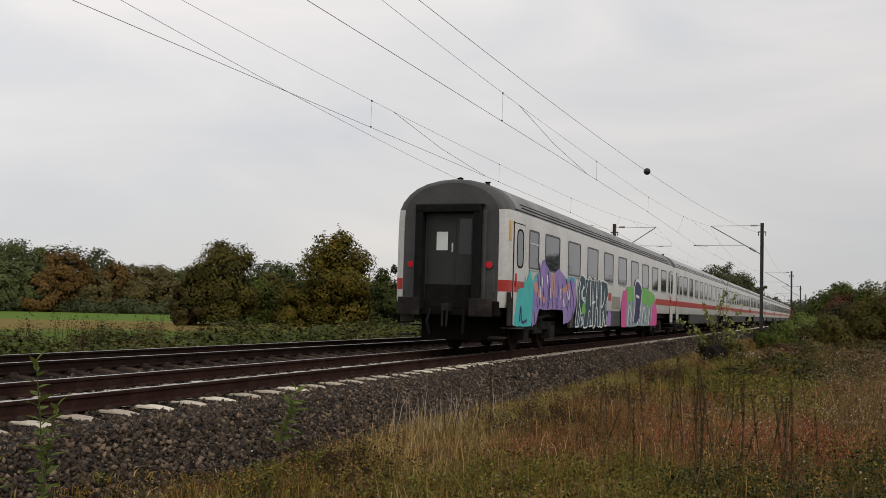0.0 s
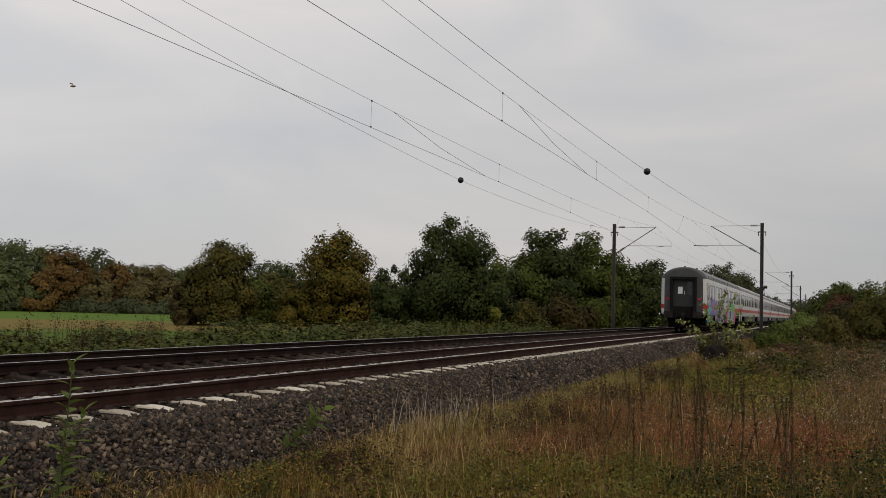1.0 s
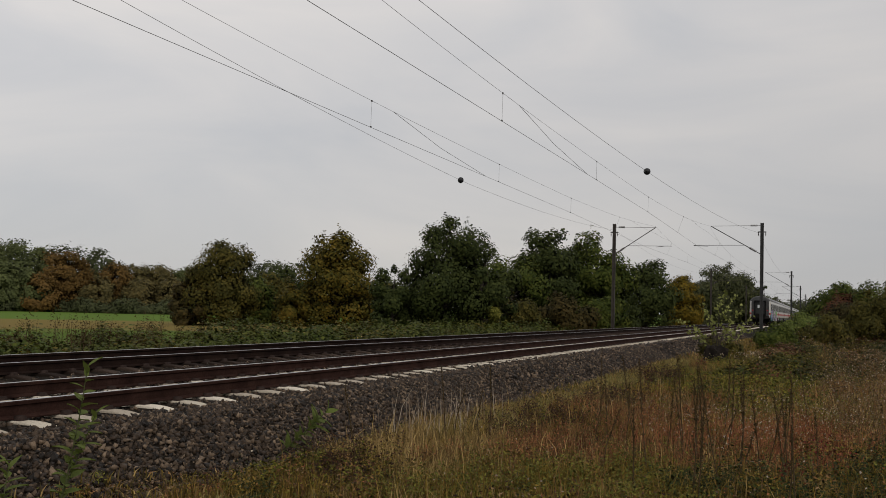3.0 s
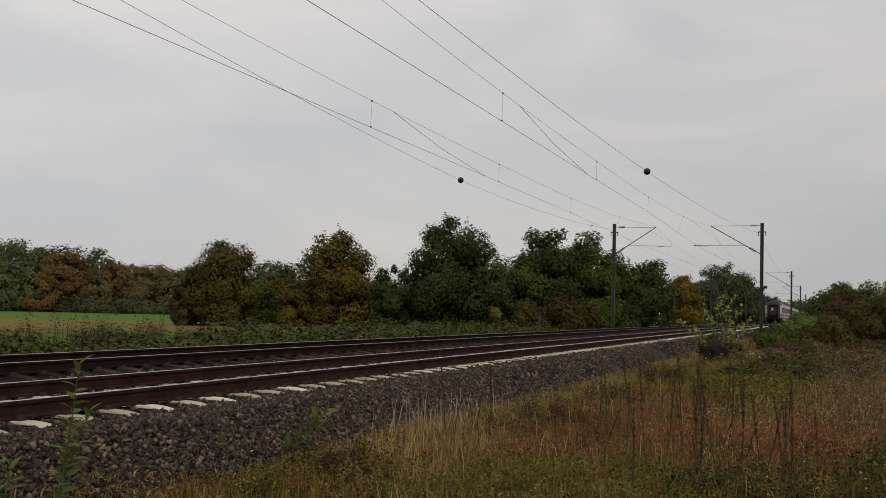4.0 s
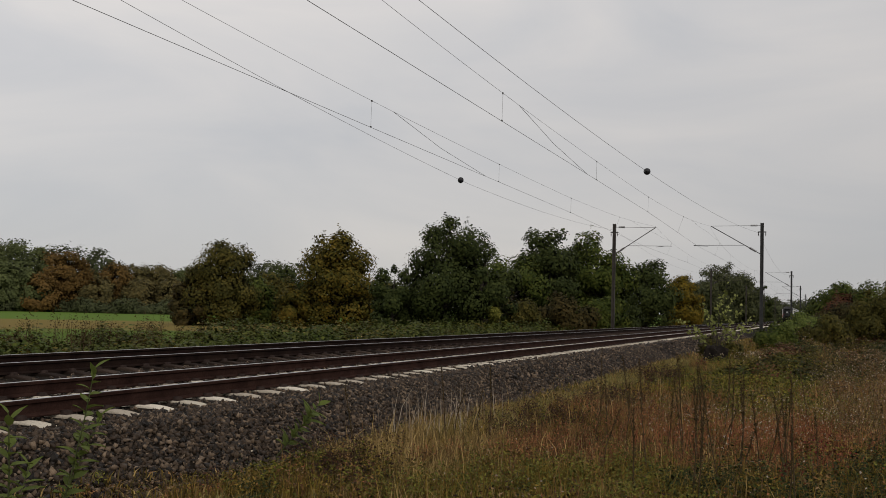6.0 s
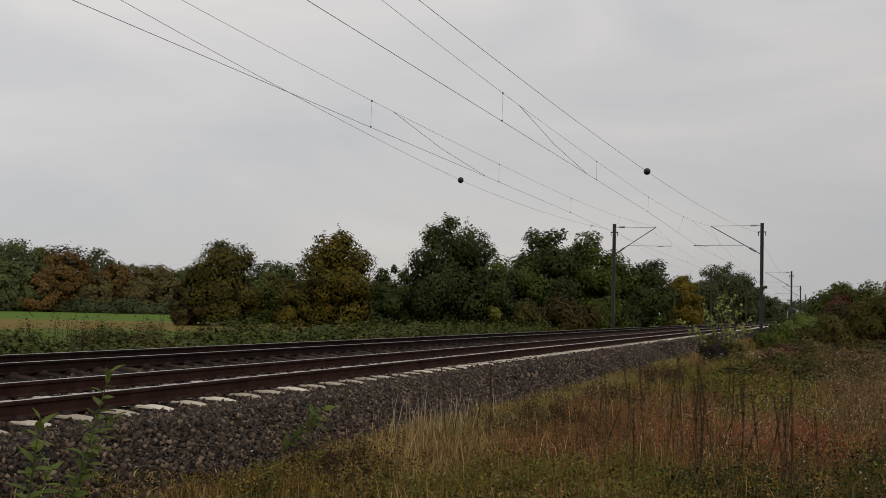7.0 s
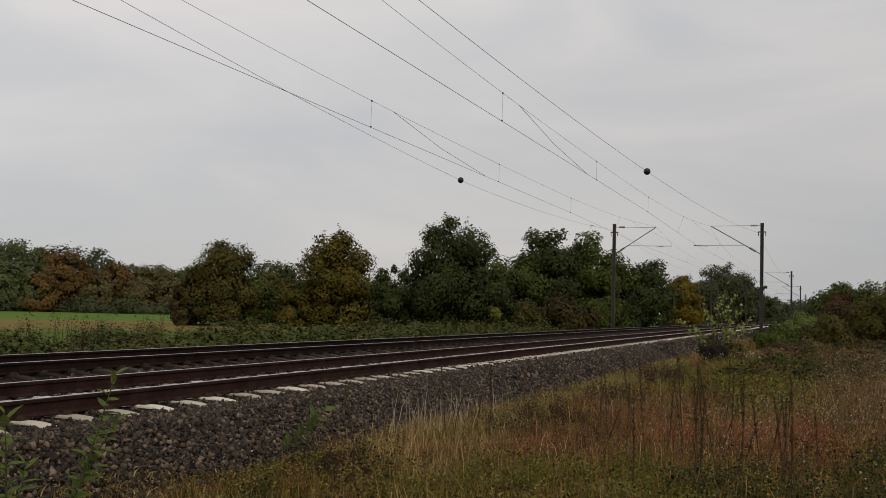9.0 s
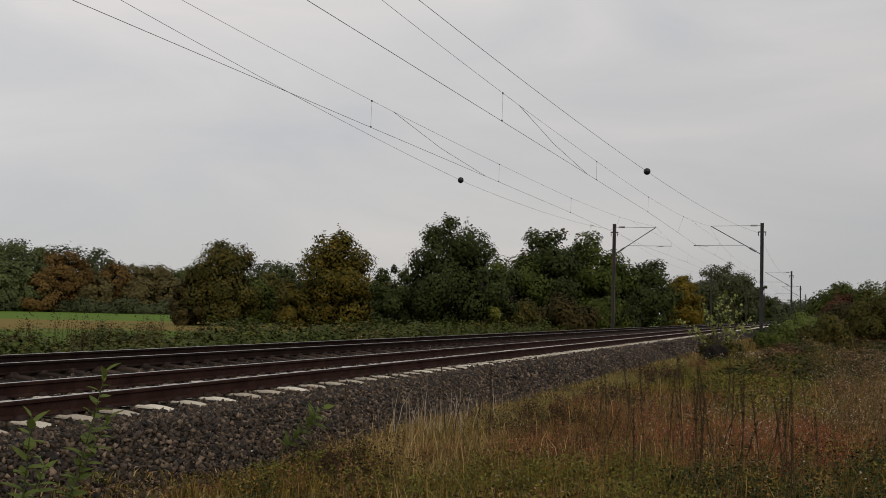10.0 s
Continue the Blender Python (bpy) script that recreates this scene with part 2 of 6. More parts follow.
G_THATCH = leafmat("matted_dead_grass", [(0.0619, 0.0476, 0.0167), (0.1249, 0.0952, 0.0333), (0.2142, 0.1571, 0.0595)], 0.2, mixed=0.6, scale=1.2)
H_DOCK = leafmat("dark_dock_seed", [(0.0238, 0.0119, 0.0076), (0.0432, 0.0194, 0.0119), (0.0756, 0.0324, 0.0184)], 0.15, mixed=0.6)
H_TAN = leafmat("tan_withered_herb", [(0.1011, 0.0595, 0.0274), (0.1785, 0.1107, 0.0536), (0.2856, 0.1880, 0.0976)], 0.25, mixed=0.6)
H_CRIMSON = leafmat("crimson_leaves", [(0.075, 0.010, 0.010), (0.130, 0.018, 0.015), (0.190, 0.035, 0.025)], 0.25, mixed=0.6)
L_NETTLE = leafmat("nettle_leaves", [(0.0150, 0.0212, 0.0057), (0.0288, 0.0375, 0.0094), (0.0501, 0.0602, 0.0163)], 0.25, mixed=0.6)
STALKGREEN = mat("green_stalk", [(0.05, 0.06, 0.02), (0.09, 0.10, 0.035)], 0.8, 20)


# ---- mesh helpers ----
def link(name, me, material, parent=None, label="", smooth=False):
    if material:
        me.materials.append(material)
    if smooth:
        me.polygons.foreach_set("use_smooth", [True] * len(me.polygons))
    ob = new(name, me)
    if parent:
        ob.parent = parent
    if label:
        ob["label"] = label
    return ob


def part(name, bm, material, parent=None, label="", smooth=False):
    me = bpy.data.meshes.new(name)
    bm.to_mesh(me)
    bm.free()
    return link(name, me, material, parent, label, smooth)


def empty(name, x, y, z, label, category, group="", kind=""):
    ob = new(name)
    ob.location = (x, y, z)
    return tagged(ob, label, category, group, kind)


def box(bm, x0, x1, y0, y1, z0, z1, bevel=0.0):
    vs = [bm.verts.new((x, y, z)) for x in (x0, x1) for y in (y0, y1) for z in (z0, z1)]
    fs = [bm.faces.new([vs[i] for i in q]) for q in ((0, 1, 3, 2), (4, 6, 7, 5), (0, 4, 5, 1), (2, 3, 7, 6), (0, 2, 6, 4), (1, 5, 7, 3))]
    if bevel:
        es = list({e for f in fs for e in f.edges})
        bmesh.ops.bevel(bm, geom=es, offset=bevel, segments=2, affect="EDGES", profile=0.7)
    return bm


def boxed(x0, x1, y0, y1, z0, z1, bevel=0.0):
    return box(bmesh.new(), x0, x1, y0, y1, z0, z1, bevel)


def tube(bm, pts, radii, sides=8, caps=True):
    pts = [Vector(p) for p in pts]
    if not hasattr(radii, "__len__"):
        radii = [radii] * len(pts)
    rings = []
    for i, p in enumerate(pts):
        d = (pts[min(i + 1, len(pts) - 1)] - pts[max(i - 1, 0)]).normalized()
        a = d.cross(Vector((0, 0, 1)) if abs(d.z) < 0.9 else Vector((1, 0, 0))).normalized()
        b = d.cross(a)
        rings.append([bm.verts.new(p + (a * math.cos(k * math.tau / sides) + b * math.sin(k * math.tau / sides)) * radii[i]) for k in range(sides)])
    for r0, r1 in zip(rings, rings[1:]):
        for k in range(sides):
            bm.faces.new((r0[k], r0[(k + 1) % sides], r1[(k + 1) % sides], r1[k]))
    if caps:
        bm.faces.new(rings[0][::-1])
        bm.faces.new(rings[-1])
    return bm


def tubed(pts, radii, sides=8):
    return tube(bmesh.new(), pts, radii, sides)


def prism(outline, y0, y1, axis="y"):
    """A closed outline of (a, z) swept along one axis."""
    bm = bmesh.new()
    put = (lambda a, z, s: (a, s, z)) if axis == "y" else (lambda a, z, s: (s, a, z))
    r0 = [bm.verts.new(put(a, z, y0)) for a, z in outline]
    r1 = [bm.verts.new(put(a, z, y1)) for a, z in outline]
    n = len(outline)
    for k in range(n):
        bm.faces.new((r0[k], r0[(k + 1) % n], r1[(k + 1) % n], r1[k]))
    bm.faces.new(r0[::-1])
    bm.faces.new(r1)
    bmesh.ops.recalc_face_normals(bm, faces=bm.faces[:])
    return bm


def soup(name, V, F, material, parent=None, label="", smooth=False, normals=None):
    """Many small alike pieces in one mesh. V: (pieces, verts, 3), F: (faces, corners) of one piece."""
    V = np.asarray(V, np.float32)
    n, k, _ = V.shape
    if normals is not None:
        turn = (0, 3, 2, 1) if k == 4 else (1, 0, 3, 2, 4)
        flat = np.cross(V[:, 1] - V[:, 0], V[:, 3] - V[:, 0])
        away = flat @ np.array([0.1, -1.0, 0.3], np.float32) < 0
        V = np.where(away[:, None, None], V[:, turn], V)
    F = np.asarray(F, np.int32)
    loops = (F[None] + (np.arange(n, dtype=np.int32) * k)[:, None, None]).reshape(-1)
    c = F.shape[1]
    nf = n * len(F)
    me = bpy.data.meshes.new(name)
    me.vertices.add(n * k)
    me.vertices.foreach_set("co", V.reshape(-1))
    me.loops.add(len(loops))
    me.loops.foreach_set("vertex_index", loops)
    me.polygons.add(nf)
    me.polygons.foreach_set("loop_start", np.arange(nf, dtype=np.int32) * c)
    me.update(calc_edges=True)
    if normals is not None:
        me.polygons.foreach_set("use_smooth", np.ones(nf, bool))
        me.normals_split_custom_set_from_vertices(np.repeat(np.asarray(normals, np.float32), k, axis=0))
    return link(name, me, material, parent, label, smooth)


def unit(rng, n):
    v = rng.normal(size=(n, 3))
    return v / np.linalg.norm(v, axis=1)[:, None]


LEAF_F = [(0, 1, 2, 3)]


def leaves(P, rng, size, flat=0.5, slim=0.55, toward=None):
    """Leaf cards of four corners, each pointed at both ends, round the places P; toward: the way that they face, about."""
    n = len(P)
    a = unit(rng, n)
    if toward is None:
        nrm = unit(rng, n)
        nrm[:, 2] = np.abs(nrm[:, 2]) + flat
    else:
        nrm = toward + unit(rng, n) * 0.32
        a = np.cross(nrm, a)
        a /= np.linalg.norm(a, axis=1)[:, None] + 1e-9
    b = np.cross(a, nrm)
    b /= np.linalg.norm(b, axis=1)[:, None] + 1e-9
    s = (size * rng.uniform(0.6, 1.35, n))[:, None]
    mid = a * s * 0.12
    return np.stack([P - a * s * 0.5, P + b * s * 0.5 * slim + mid, P + a * s * 0.5, P - b * s * 0.5 * slim + mid], 1)


BLADE_F = [(0, 1, 3), (0, 3, 2), (2, 3, 4)]


def blades(P, rng, h, w, lean):
    """Grass blades that rise from P, bend over and end in a point."""
    n = len(P)
    az = rng.uniform(0, math.tau, n)
    side = np.stack([np.cos(az), np.sin(az), np.zeros(n)], 1)
    la = rng.uniform(0, math.tau, n)
    le = np.abs(rng.normal(0, lean, n)) + 0.04
    fwd = np.stack([np.cos(la), np.sin(la), np.zeros(n)], 1) * le[:, None]
    hh = np.asarray(h)[:, None] if np.ndim(h) else np.full((n, 1), h)
    ww = np.asarray(w)[:, None] if np.ndim(w) else np.full((n, 1), w)
    up = np.array([[0, 0, 1.0]])
    m = P + up * hh * 0.55 + fwd * hh * 0.35
    t = P + up * hh * (1 - 0.25 * le[:, None]) + fwd * hh
    return np.stack([P - side * ww / 2, P + side * ww / 2, m - side * ww * 0.4, m + side * ww * 0.4, t], 1)


# ---- ground, tracks ----
TRACK_GAP = 4.07
BASE = -0.62


def ground_z(X, Y):
    """Height of the ground beside and below the line."""
    X, Y = np.asarray(X, float), np.asarray(Y, float)
    z = np.interp(X, [-4000, -130, -20, -9, -6.6, -5.6, -5.3, -2.85, -2.5, -1.6, -1.25, -0.85, 0.85, 1.12, 1.35, 1.75, 2.65, 4.5, 4000], [-1.8, -1.8, -0.85, -0.80, -0.66, -0.26, -0.222, -0.222, -0.25, -0.25, -0.215, -0.193, -0.193, -0.205, -0.235, -0.246, -0.64, -0.62, -0.62])
    rough_side = np.clip((X - 2.65) / 1.5, 0, 1) + np.clip((-6.6 - X) / 2, 0, 1) * np.clip((X + 60) / 30, 0, 1)
    return z + rough_side * (0.05 * np.sin(X * 1.3 + Y * 0.37) * np.cos(Y * 0.8 - X * 0.5) + 0.025 * np.sin(X * 3.1) * np.sin(Y * 2.7))


def field_ground_material():
    m = mat("field_and_verge_soil", [(0.045, 0.036, 0.017), (0.085, 0.066, 0.028), (0.13, 0.10, 0.042)], 0.95, 0.8, bump=0.5, bscale=9, fine=0.4, spec=0.04)
    n, l = m.node_tree.nodes, m.node_tree.links
    b = n["Principled BSDF"]
    base = b.inputs["Base Color"].links[0].from_socket
    g = n.new("ShaderNodeNewGeometry")
    dot = n.new("ShaderNodeVectorMath")
    dot.operation = "DOT_PRODUCT"
    dot.inputs[1].default_value = (-0.66, 0.75, 0)
    l.new(g.outputs["Position"], dot.inputs[0])
    no = n.new("ShaderNodeTexNoise")
    no.inputs["Scale"].default_value = 0.25
    l.new(g.outputs["Position"], no.inputs["Vector"])
    ad = n.new("ShaderNodeMath")
    ad.operation = "MULTIPLY_ADD"
    ad.inputs[1].default_value = 16.0
    l.new(no.outputs["Fac"], ad.inputs[0])
    l.new(dot.outputs["Value"], ad.inputs[2])
    r = n.new("ShaderNodeValToRGB")
    r.color_ramp.interpolation = "EASE"
    els = r.color_ramp.elements
    for p, c in ((0.0, (0.066, 0.108, 0.017)), (0.265, (0.076, 0.114, 0.019)), (0.295, (0.160, 0.118, 0.036)), (0.420, (0.166, 0.126, 0.038)), (0.442, (0.090, 0.146, 0.024)), (1.0, (0.084, 0.134, 0.022))):
        e = els[0] if p == 0.0 else els[-1] if p == 1.0 else els.new(p)
        e.position, e.color = p, (*c, 1)
    dv = n.new("ShaderNodeMath")
    dv.operation = "DIVIDE"
    dv.inputs[1].default_value = 230.0
    l.new(ad.outputs["Value"], dv.inputs[0])
    l.new(dv.outputs["Value"], r.inputs["Fac"])
    xs = n.new("ShaderNodeSeparateXYZ")
    l.new(g.outputs["Position"], xs.inputs["Vector"])
    mask = n.new("ShaderNodeMapRange")
    mask.inputs["From Min"].default_value = -13.0
    mask.inputs["From Max"].default_value = -16.0
    l.new(xs.outputs["X"], mask.inputs["Value"])
    mx = n.new("ShaderNodeMix")
    mx.data_type = "RGBA"
    l.new(mask.outputs["Result"], mx.inputs["Factor"])
    l.new(base, mx.inputs["A"])
    l.new(r.outputs["Color"], mx.inputs["B"])
    l.new(mx.outputs["Result"], b.inputs["Base Color"])
    return m


def make_ground():
    xs = np.unique(np.concatenate([[-4000, -1500, -600, -300, -200], np.arange(-150, -20, 10), np.arange(-20, -7, 0.5), [-6.6, -5.6, -5.3, -2.85, -2.5, -1.6, -1.25, 1.12, 1.35, 1.75, 2.65], np.arange(2.9, 16, 0.35), np.arange(16, 60, 4), [100, 200, 600, 1500, 4000]]))
    ys = np.unique(np.concatenate([[-4000, -1500, -500, -200, -80, -30, -10], np.arange(-4, 60, 0.5), np.arange(60, 150, 3), np.arange(150, 500, 25), [700, 1200, 2500, 4500]]))
    X, Y = np.meshgrid(xs, ys)
    V = np.stack([X, Y, ground_z(X, Y)], -1).reshape(-1, 3)
    w = len(xs)
    i = (np.arange(len(ys) - 1)[:, None] * w + np.arange(w - 1)[None]).reshape(-1)
    F = np.stack([i, i + 1, i + 1 + w, i + w], 1)
    ob = soup("ground", V[None], F, field_ground_material(), smooth=True)
    ob.data.materials.append(BALLAST)
    mid = (xs[:-1] + xs[1:]) / 2
    is_bed = np.tile(((mid > -6.6) & (mid < 2.65)).astype(np.int32), len(ys) - 1)
    ob.data.polygons.foreach_set("material_index", is_bed)
    tagged(ob, "flat farmland with green and stubble strips and a gravel railway bed", "ground", kind="structure")


make_ground()

RAIL_PROFILE = [(-0.075, -0.172), (0.075, -0.172), (0.075, -0.160), (0.012, -0.138), (0.0085, -0.052), (0.033, -0.040), (0.036, -0.012), (0.028, -0.002), (-0.028, -0.002), (-0.036, -0.012), (-0.033, -0.040), (-0.0085, -0.052), (-0.012, -0.138), (-0.075, -0.160)]


def sleeper_mesh(name):
    """A prestressed concrete sleeper: raised rail seats, sunken waist and sloping ends."""
    bm = bmesh.new()
    rows = []
    for x, wt, zt in ((-1.30, 0.10, -0.245), (-1.27, 0.11, -0.215), (-1.12, 0.10, -0.187), (-1.0, 0.09, -0.176), (-0.56, 0.09, -0.176), (-0.40, 0.08, -0.215), (0.0, 0.075, -0.23), (0.40, 0.08, -0.215), (0.56, 0.09, -0.176), (1.0, 0.09, -0.176), (1.12, 0.10, -0.187), (1.27, 0.11, -0.215), (1.30, 0.10, -0.245)):
        rows.append([bm.verts.new(p) for p in ((x, -0.145, -0.40), (x, -wt, zt - 0.012), (x, -wt + 0.015, zt), (x, wt - 0.015, zt), (x, wt, zt - 0.012), (x, 0.145, -0.40))])
    for a, b in zip(rows, rows[1:]):
        for k in range(5):
            bm.faces.new((a[k], a[k + 1], b[k + 1], b[k]))
    bm.faces.new(rows[0])
    bm.faces.new(rows[-1][::-1])
    bmesh.ops.recalc_face_normals(bm, faces=bm.faces[:])
    me = bpy.data.meshes.new(name)
    bm.to_mesh(me)
    bm.free()
    return me


def make_track(cx, rail_m, sleeper_m, phase, label):
    tr = empty("railway_track", cx, 0, 0, label, "railway track")
    for s in (-0.7525, 0.7525):
        rail = part("rail", prism([(x + s, z) for x, z in RAIL_PROFILE], -70, 600), rail_m, tr)
        part("running_surface", prism([(s - 0.028, -0.004), (s + 0.028, -0.004), (s + 0.024, 0.0), (s - 0.024, 0.0)], -70, 600), STEEL, rail, "shiny worn rail head")
    rng = np.random.default_rng(int(40 + cx))
    clips = []
    for i in range(-6, 180):
        y = phase + 0.6 * i
        for s in (-0.7525, 0.7525):
            for o in (-0.105, 0.105):
                clips.append((s + o, y))
    c = np.array(clips)
    t = np.array([(x, y, z) for x in (-0.045, 0.045) for y in (-0.06, 0.06) for z in (-0.19, -0.135)])
    V = np.zeros((len(c), 8, 3))
    V += t[None]
    V[:, :, :2] += c[:, None]
    V[:, [1, 5], 1] += 0.03
    V[:, [3, 7], 1] -= 0.03
    tagged(soup("rail_clip", V, [(0, 1, 3, 2), (4, 6, 7, 5), (0, 4, 5, 1), (2, 3, 7, 6), (1, 5, 7, 3)], CLIP, tr), kind="stuff")
    return tr


track_near = make_track(0.0, RUST, CONCRETE, 7.05, "straight railway track with rusty rails on pale concrete sleepers")
track_far = make_track(-TRACK_GAP, RUST_OLD, CONCRETE_OLD, 7.3, "straight railway track with dark rails on dirty sleepers")


# ---- overhead line ----
SPAN = 72.0
FIRST = 74.0


def mast(name, x, y, reach, top, label, m):
    """A mast whose bracket reaches by that many metres across the track (signed)."""
    s = 1 if reach > 0 else -1
    th = empty(name, x, y, BASE, label, "catenary mast", "masts along the line")
    H = top - BASE
    pole = bmesh.new()
    box(pole, -0.12, -0.085, -0.12, 0.12, -0.3, H, 0.008)
    box(pole, 0.085, 0.12, -0.12, 0.12, -0.3, H, 0.008)
    box(pole, -0.085, 0.085, -0.05, 0.05, -0.3, H - 0.02)
    part("pole", pole, m, th)
    part("foundation", boxed(-0.35, 0.35, -0.35, 0.35, -0.4, 0.10, 0.03), CONCRETE_OLD, th, "grey concrete footing")
    zt, zd, zr = 7.80 - BASE, 5.72 - BASE, 6.36 - BASE
    tip = (s * abs(reach), 0, zt)
    part("tie_rod", tubed([(s * 0.12, 0, zt + 0.03), tip], 0.015, 6), m, th)
    part("diagonal_tube", tubed([(s * 0.12, 0, zd), tip], 0.030, 8), m, th)
    ins = bmesh.new()
    for k in range(7):
        a = 0.35 + 0.07 * k
        tube(ins, [(s * a, 0, zt + 0.03), (s * (a + 0.035), 0, zt + 0.03)], 0.075, 8)
    part("insulator", ins, INSUL, th, "brown ribbed insulator")
    ins = bmesh.new()
    f0 = Vector((s * 0.12, 0, zd))
    dv = (Vector(tip) - f0).normalized()
    for k in range(7):
        a = f0 + dv * (0.35 + 0.08 * k)
        tube(ins, [a, a + dv * 0.04], 0.085, 8)
    part("insulator", ins, INSUL, th, "brown ribbed insulator")
    k = (zr - zd) / (zt - zd)
    xr = s * 0.12 + (tip[0] - s * 0.12) * k
    xe = s * (abs(reach) + 1.25)
    part("registration_tube", tubed([(xr, 0, zr), (xe, 0, zr - 0.02)], 0.019, 6), m, th)
    xc = s * (abs(reach) + 0.95)
    part("steady_arm", tubed([(xe - s * 0.02, 0.0, zr - 0.05), (xc - s * 0.75, 0.05, zr - 0.09)] if s < 0 else [(xc, 0, zr), (xc - s * 0.9, 0.05, zr - 0.09)], 0.016, 6), m, th)
    arm = bmesh.new()
    box(arm, -0.30, 0.30, -0.04, 0.04, top - BASE - 0.72, top - BASE - 0.64, 0.01)
    part("feeder_bracket", arm, m, th)
    for o in (-0.26, 0.26):
        part("hanging_insulator", tubed([(o, 0, top - BASE - 0.72), (o, 0, top - BASE - 0.86), (o, 0, top - BASE - 1.0)], [0.02, 0.032, 0.015], 8), INSUL, th)
    return th


mast_right = mast("catenary_mast", 3.88, FIRST, -3.68, 8.03, "slender grey steel catenary mast with a bracket over the track", GALV)
mast_left = mast("catenary_mast", -7.33, FIRST + 1, 3.25, 8.10, "slender brown-grey catenary mast with a bracket over the far track", BROWNMAST)
for i, yy in enumerate((FIRST - SPAN, 150, 216, 292, 364, 436, 508)):
    copy_thing(mast_right, pose(3.88, yy, BASE))
for i, yy in enumerate((FIRST + 1 - SPAN, 147, 219, 290, 361, 433, 505)):
    copy_thing(mast_left, pose(-7.33, yy, BASE))


def in_span(y):
    """How far y lies along its span, from 0 to 1; every other span runs the other way, as the stagger does."""
    k = math.floor((y - FIRST) / SPAN)
    u = (y - FIRST) / SPAN - k
    return u if k % 2 else 1 - u


def wire_x(y, kind, cx):
    if kind == "contact":
        return cx + float(np.interp(in_span(y), [0, 0.65, 1.0], [-0.33, -0.34, -0.74]))
    return cx + float(np.interp(in_span(y), [0, 0.65, 0.85, 1.0], [-0.33, -0.33, -0.18, 0.12]))


def wire_z(y, kind):
    return 6.27 if kind == "contact" else 7.0 + 0.8 * abs(2 * in_span(y) - 1) ** 2.5


def make_wires(cx, label_side):
    for kind, rad in (("contact", 0.0064), ("messenger", 0.0047)):
        ys = np.concatenate([np.arange(-60, 80, 2.0), np.arange(80, 520, 6.0)])
        pts = [(wire_x(y, kind, cx), y, wire_z(y, kind)) for y in ys]
        tagged(part(kind + "_wire", tubed(pts, rad, 5), WIRE), "thin dark " + kind + " wire hung above the " + label_side + " track", "overhead wire")
    for k in range(-1, 3):
        for f in (0.15, 0.319, 0.486, 0.655, 0.828):
            y = FIRST + SPAN * k + SPAN * f
            a = (wire_x(y, "contact", cx), y, 6.27)
            b = (wire_x(y, "messenger", cx), y, wire_z(y, "messenger"))
            d = part("dropper_wire", tubed([a, b], 0.0035, 4), WIRE)
            tagged(d, "thin dropper wire between messenger and contact wire", "dropper wire", "droppers of the overhead line")
            part("clamp", boxed(a[0] - 0.012, a[0] + 0.012, y - 0.03, y + 0.03, 6.265, 6.31), WIRE, d)
            part("clamp", boxed(b[0] - 0.012, b[0] + 0.012, y - 0.03, y + 0.03, b[2] - 0.03, b[2] + 0.02), WIRE, d)
    y0, y1 = 26.5, 35.3
    ju = tubed([(wire_x(y0, "messenger", cx), y0, wire_z(y0, "messenger")), (wire_x(y0 + 4, "messenger", cx), y0 + 4, 6.58), (wire_x(y1, "contact", cx), y1, 6.28)], 0.007, 5)
    tagged(part("jumper_wire", ju, WIRE), "slanting jumper wire joining messenger and contact wire", "jumper wire")
    for k in range(0, 3):
        yc = FIRST + SPAN * k
        st = [(wire_x(yc + o, "messenger", cx), yc + o, 7.25 if abs(o) < 5 else wire_z(yc + o, "messenger")) for o in (-9, -4.5, 0, 4.5, 9)]
        tagged(part("stitch_wire", tubed(st, 0.005, 4), WIRE), "slack stitch wire below the messenger at a mast", "stitch wire")


make_wires(0.0, "near")
make_wires(-TRACK_GAP, "far")


def feeder_at(y, x0, x1, z0, z1, tilt=0.0):
    """A feeder wire that draws in from x1 at the mast to x0 at the mast before it; z0 at mid-span, z1 at the masts."""
    v = ((y - 38) / 36) ** 2 if y < FIRST else (2 * (((y - FIRST) % SPAN) / SPAN) - 1) ** 2
    return (x0 + (x1 - x0) * min(max((y - 2) / SPAN, -0.4), 1), y, z0 + (z1 - z0) * min(v, 1.6) + tilt * max(0.0, 38 - y))


def feeder(*shape):
    ys = np.concatenate([np.arange(-20, 80, 2.0), np.arange(80, 500, 6.0)])
    tagged(part("feeder_wire", tubed([feeder_at(y, *shape) for y in ys], 0.0057, 5), WIRE), "dark feeder wire sagging from mast to mast", "feeder wire")


def marker_ball(x, y, z):
    th = empty("marker_ball", x, y, z, "dark round marker ball clamped on a feeder wire", "marker ball", "marker balls")
    bm = bmesh.new()
    bmesh.ops.create_icosphere(bm, subdivisions=3, radius=0.118)
    for v in bm.verts:
        v.co.y *= 1.12
    part("shell", bm, BALLMAT, th, smooth=True)
    part("seam_flange", tubed([(0, -0.012, 0), (0, 0.012, 0)], 0.128, 20), BALLMAT, th)
    part("clamp", tubed([(0, -0.24, 0), (0, 0.24, 0)], 0.02, 8), WIRE, th)


NEAR_FEEDER = (0.4, 3.62, 6.33, 7.3)
FAR_FEEDER = (-5.2, -7.07, 6.37, 7.52, 0.016)
feeder(*NEAR_FEEDER)
feeder(*FAR_FEEDER)
marker_ball(*feeder_at(35.55, *NEAR_FEEDER))
marker_ball(*feeder_at(37.05, *FAR_FEEDER))


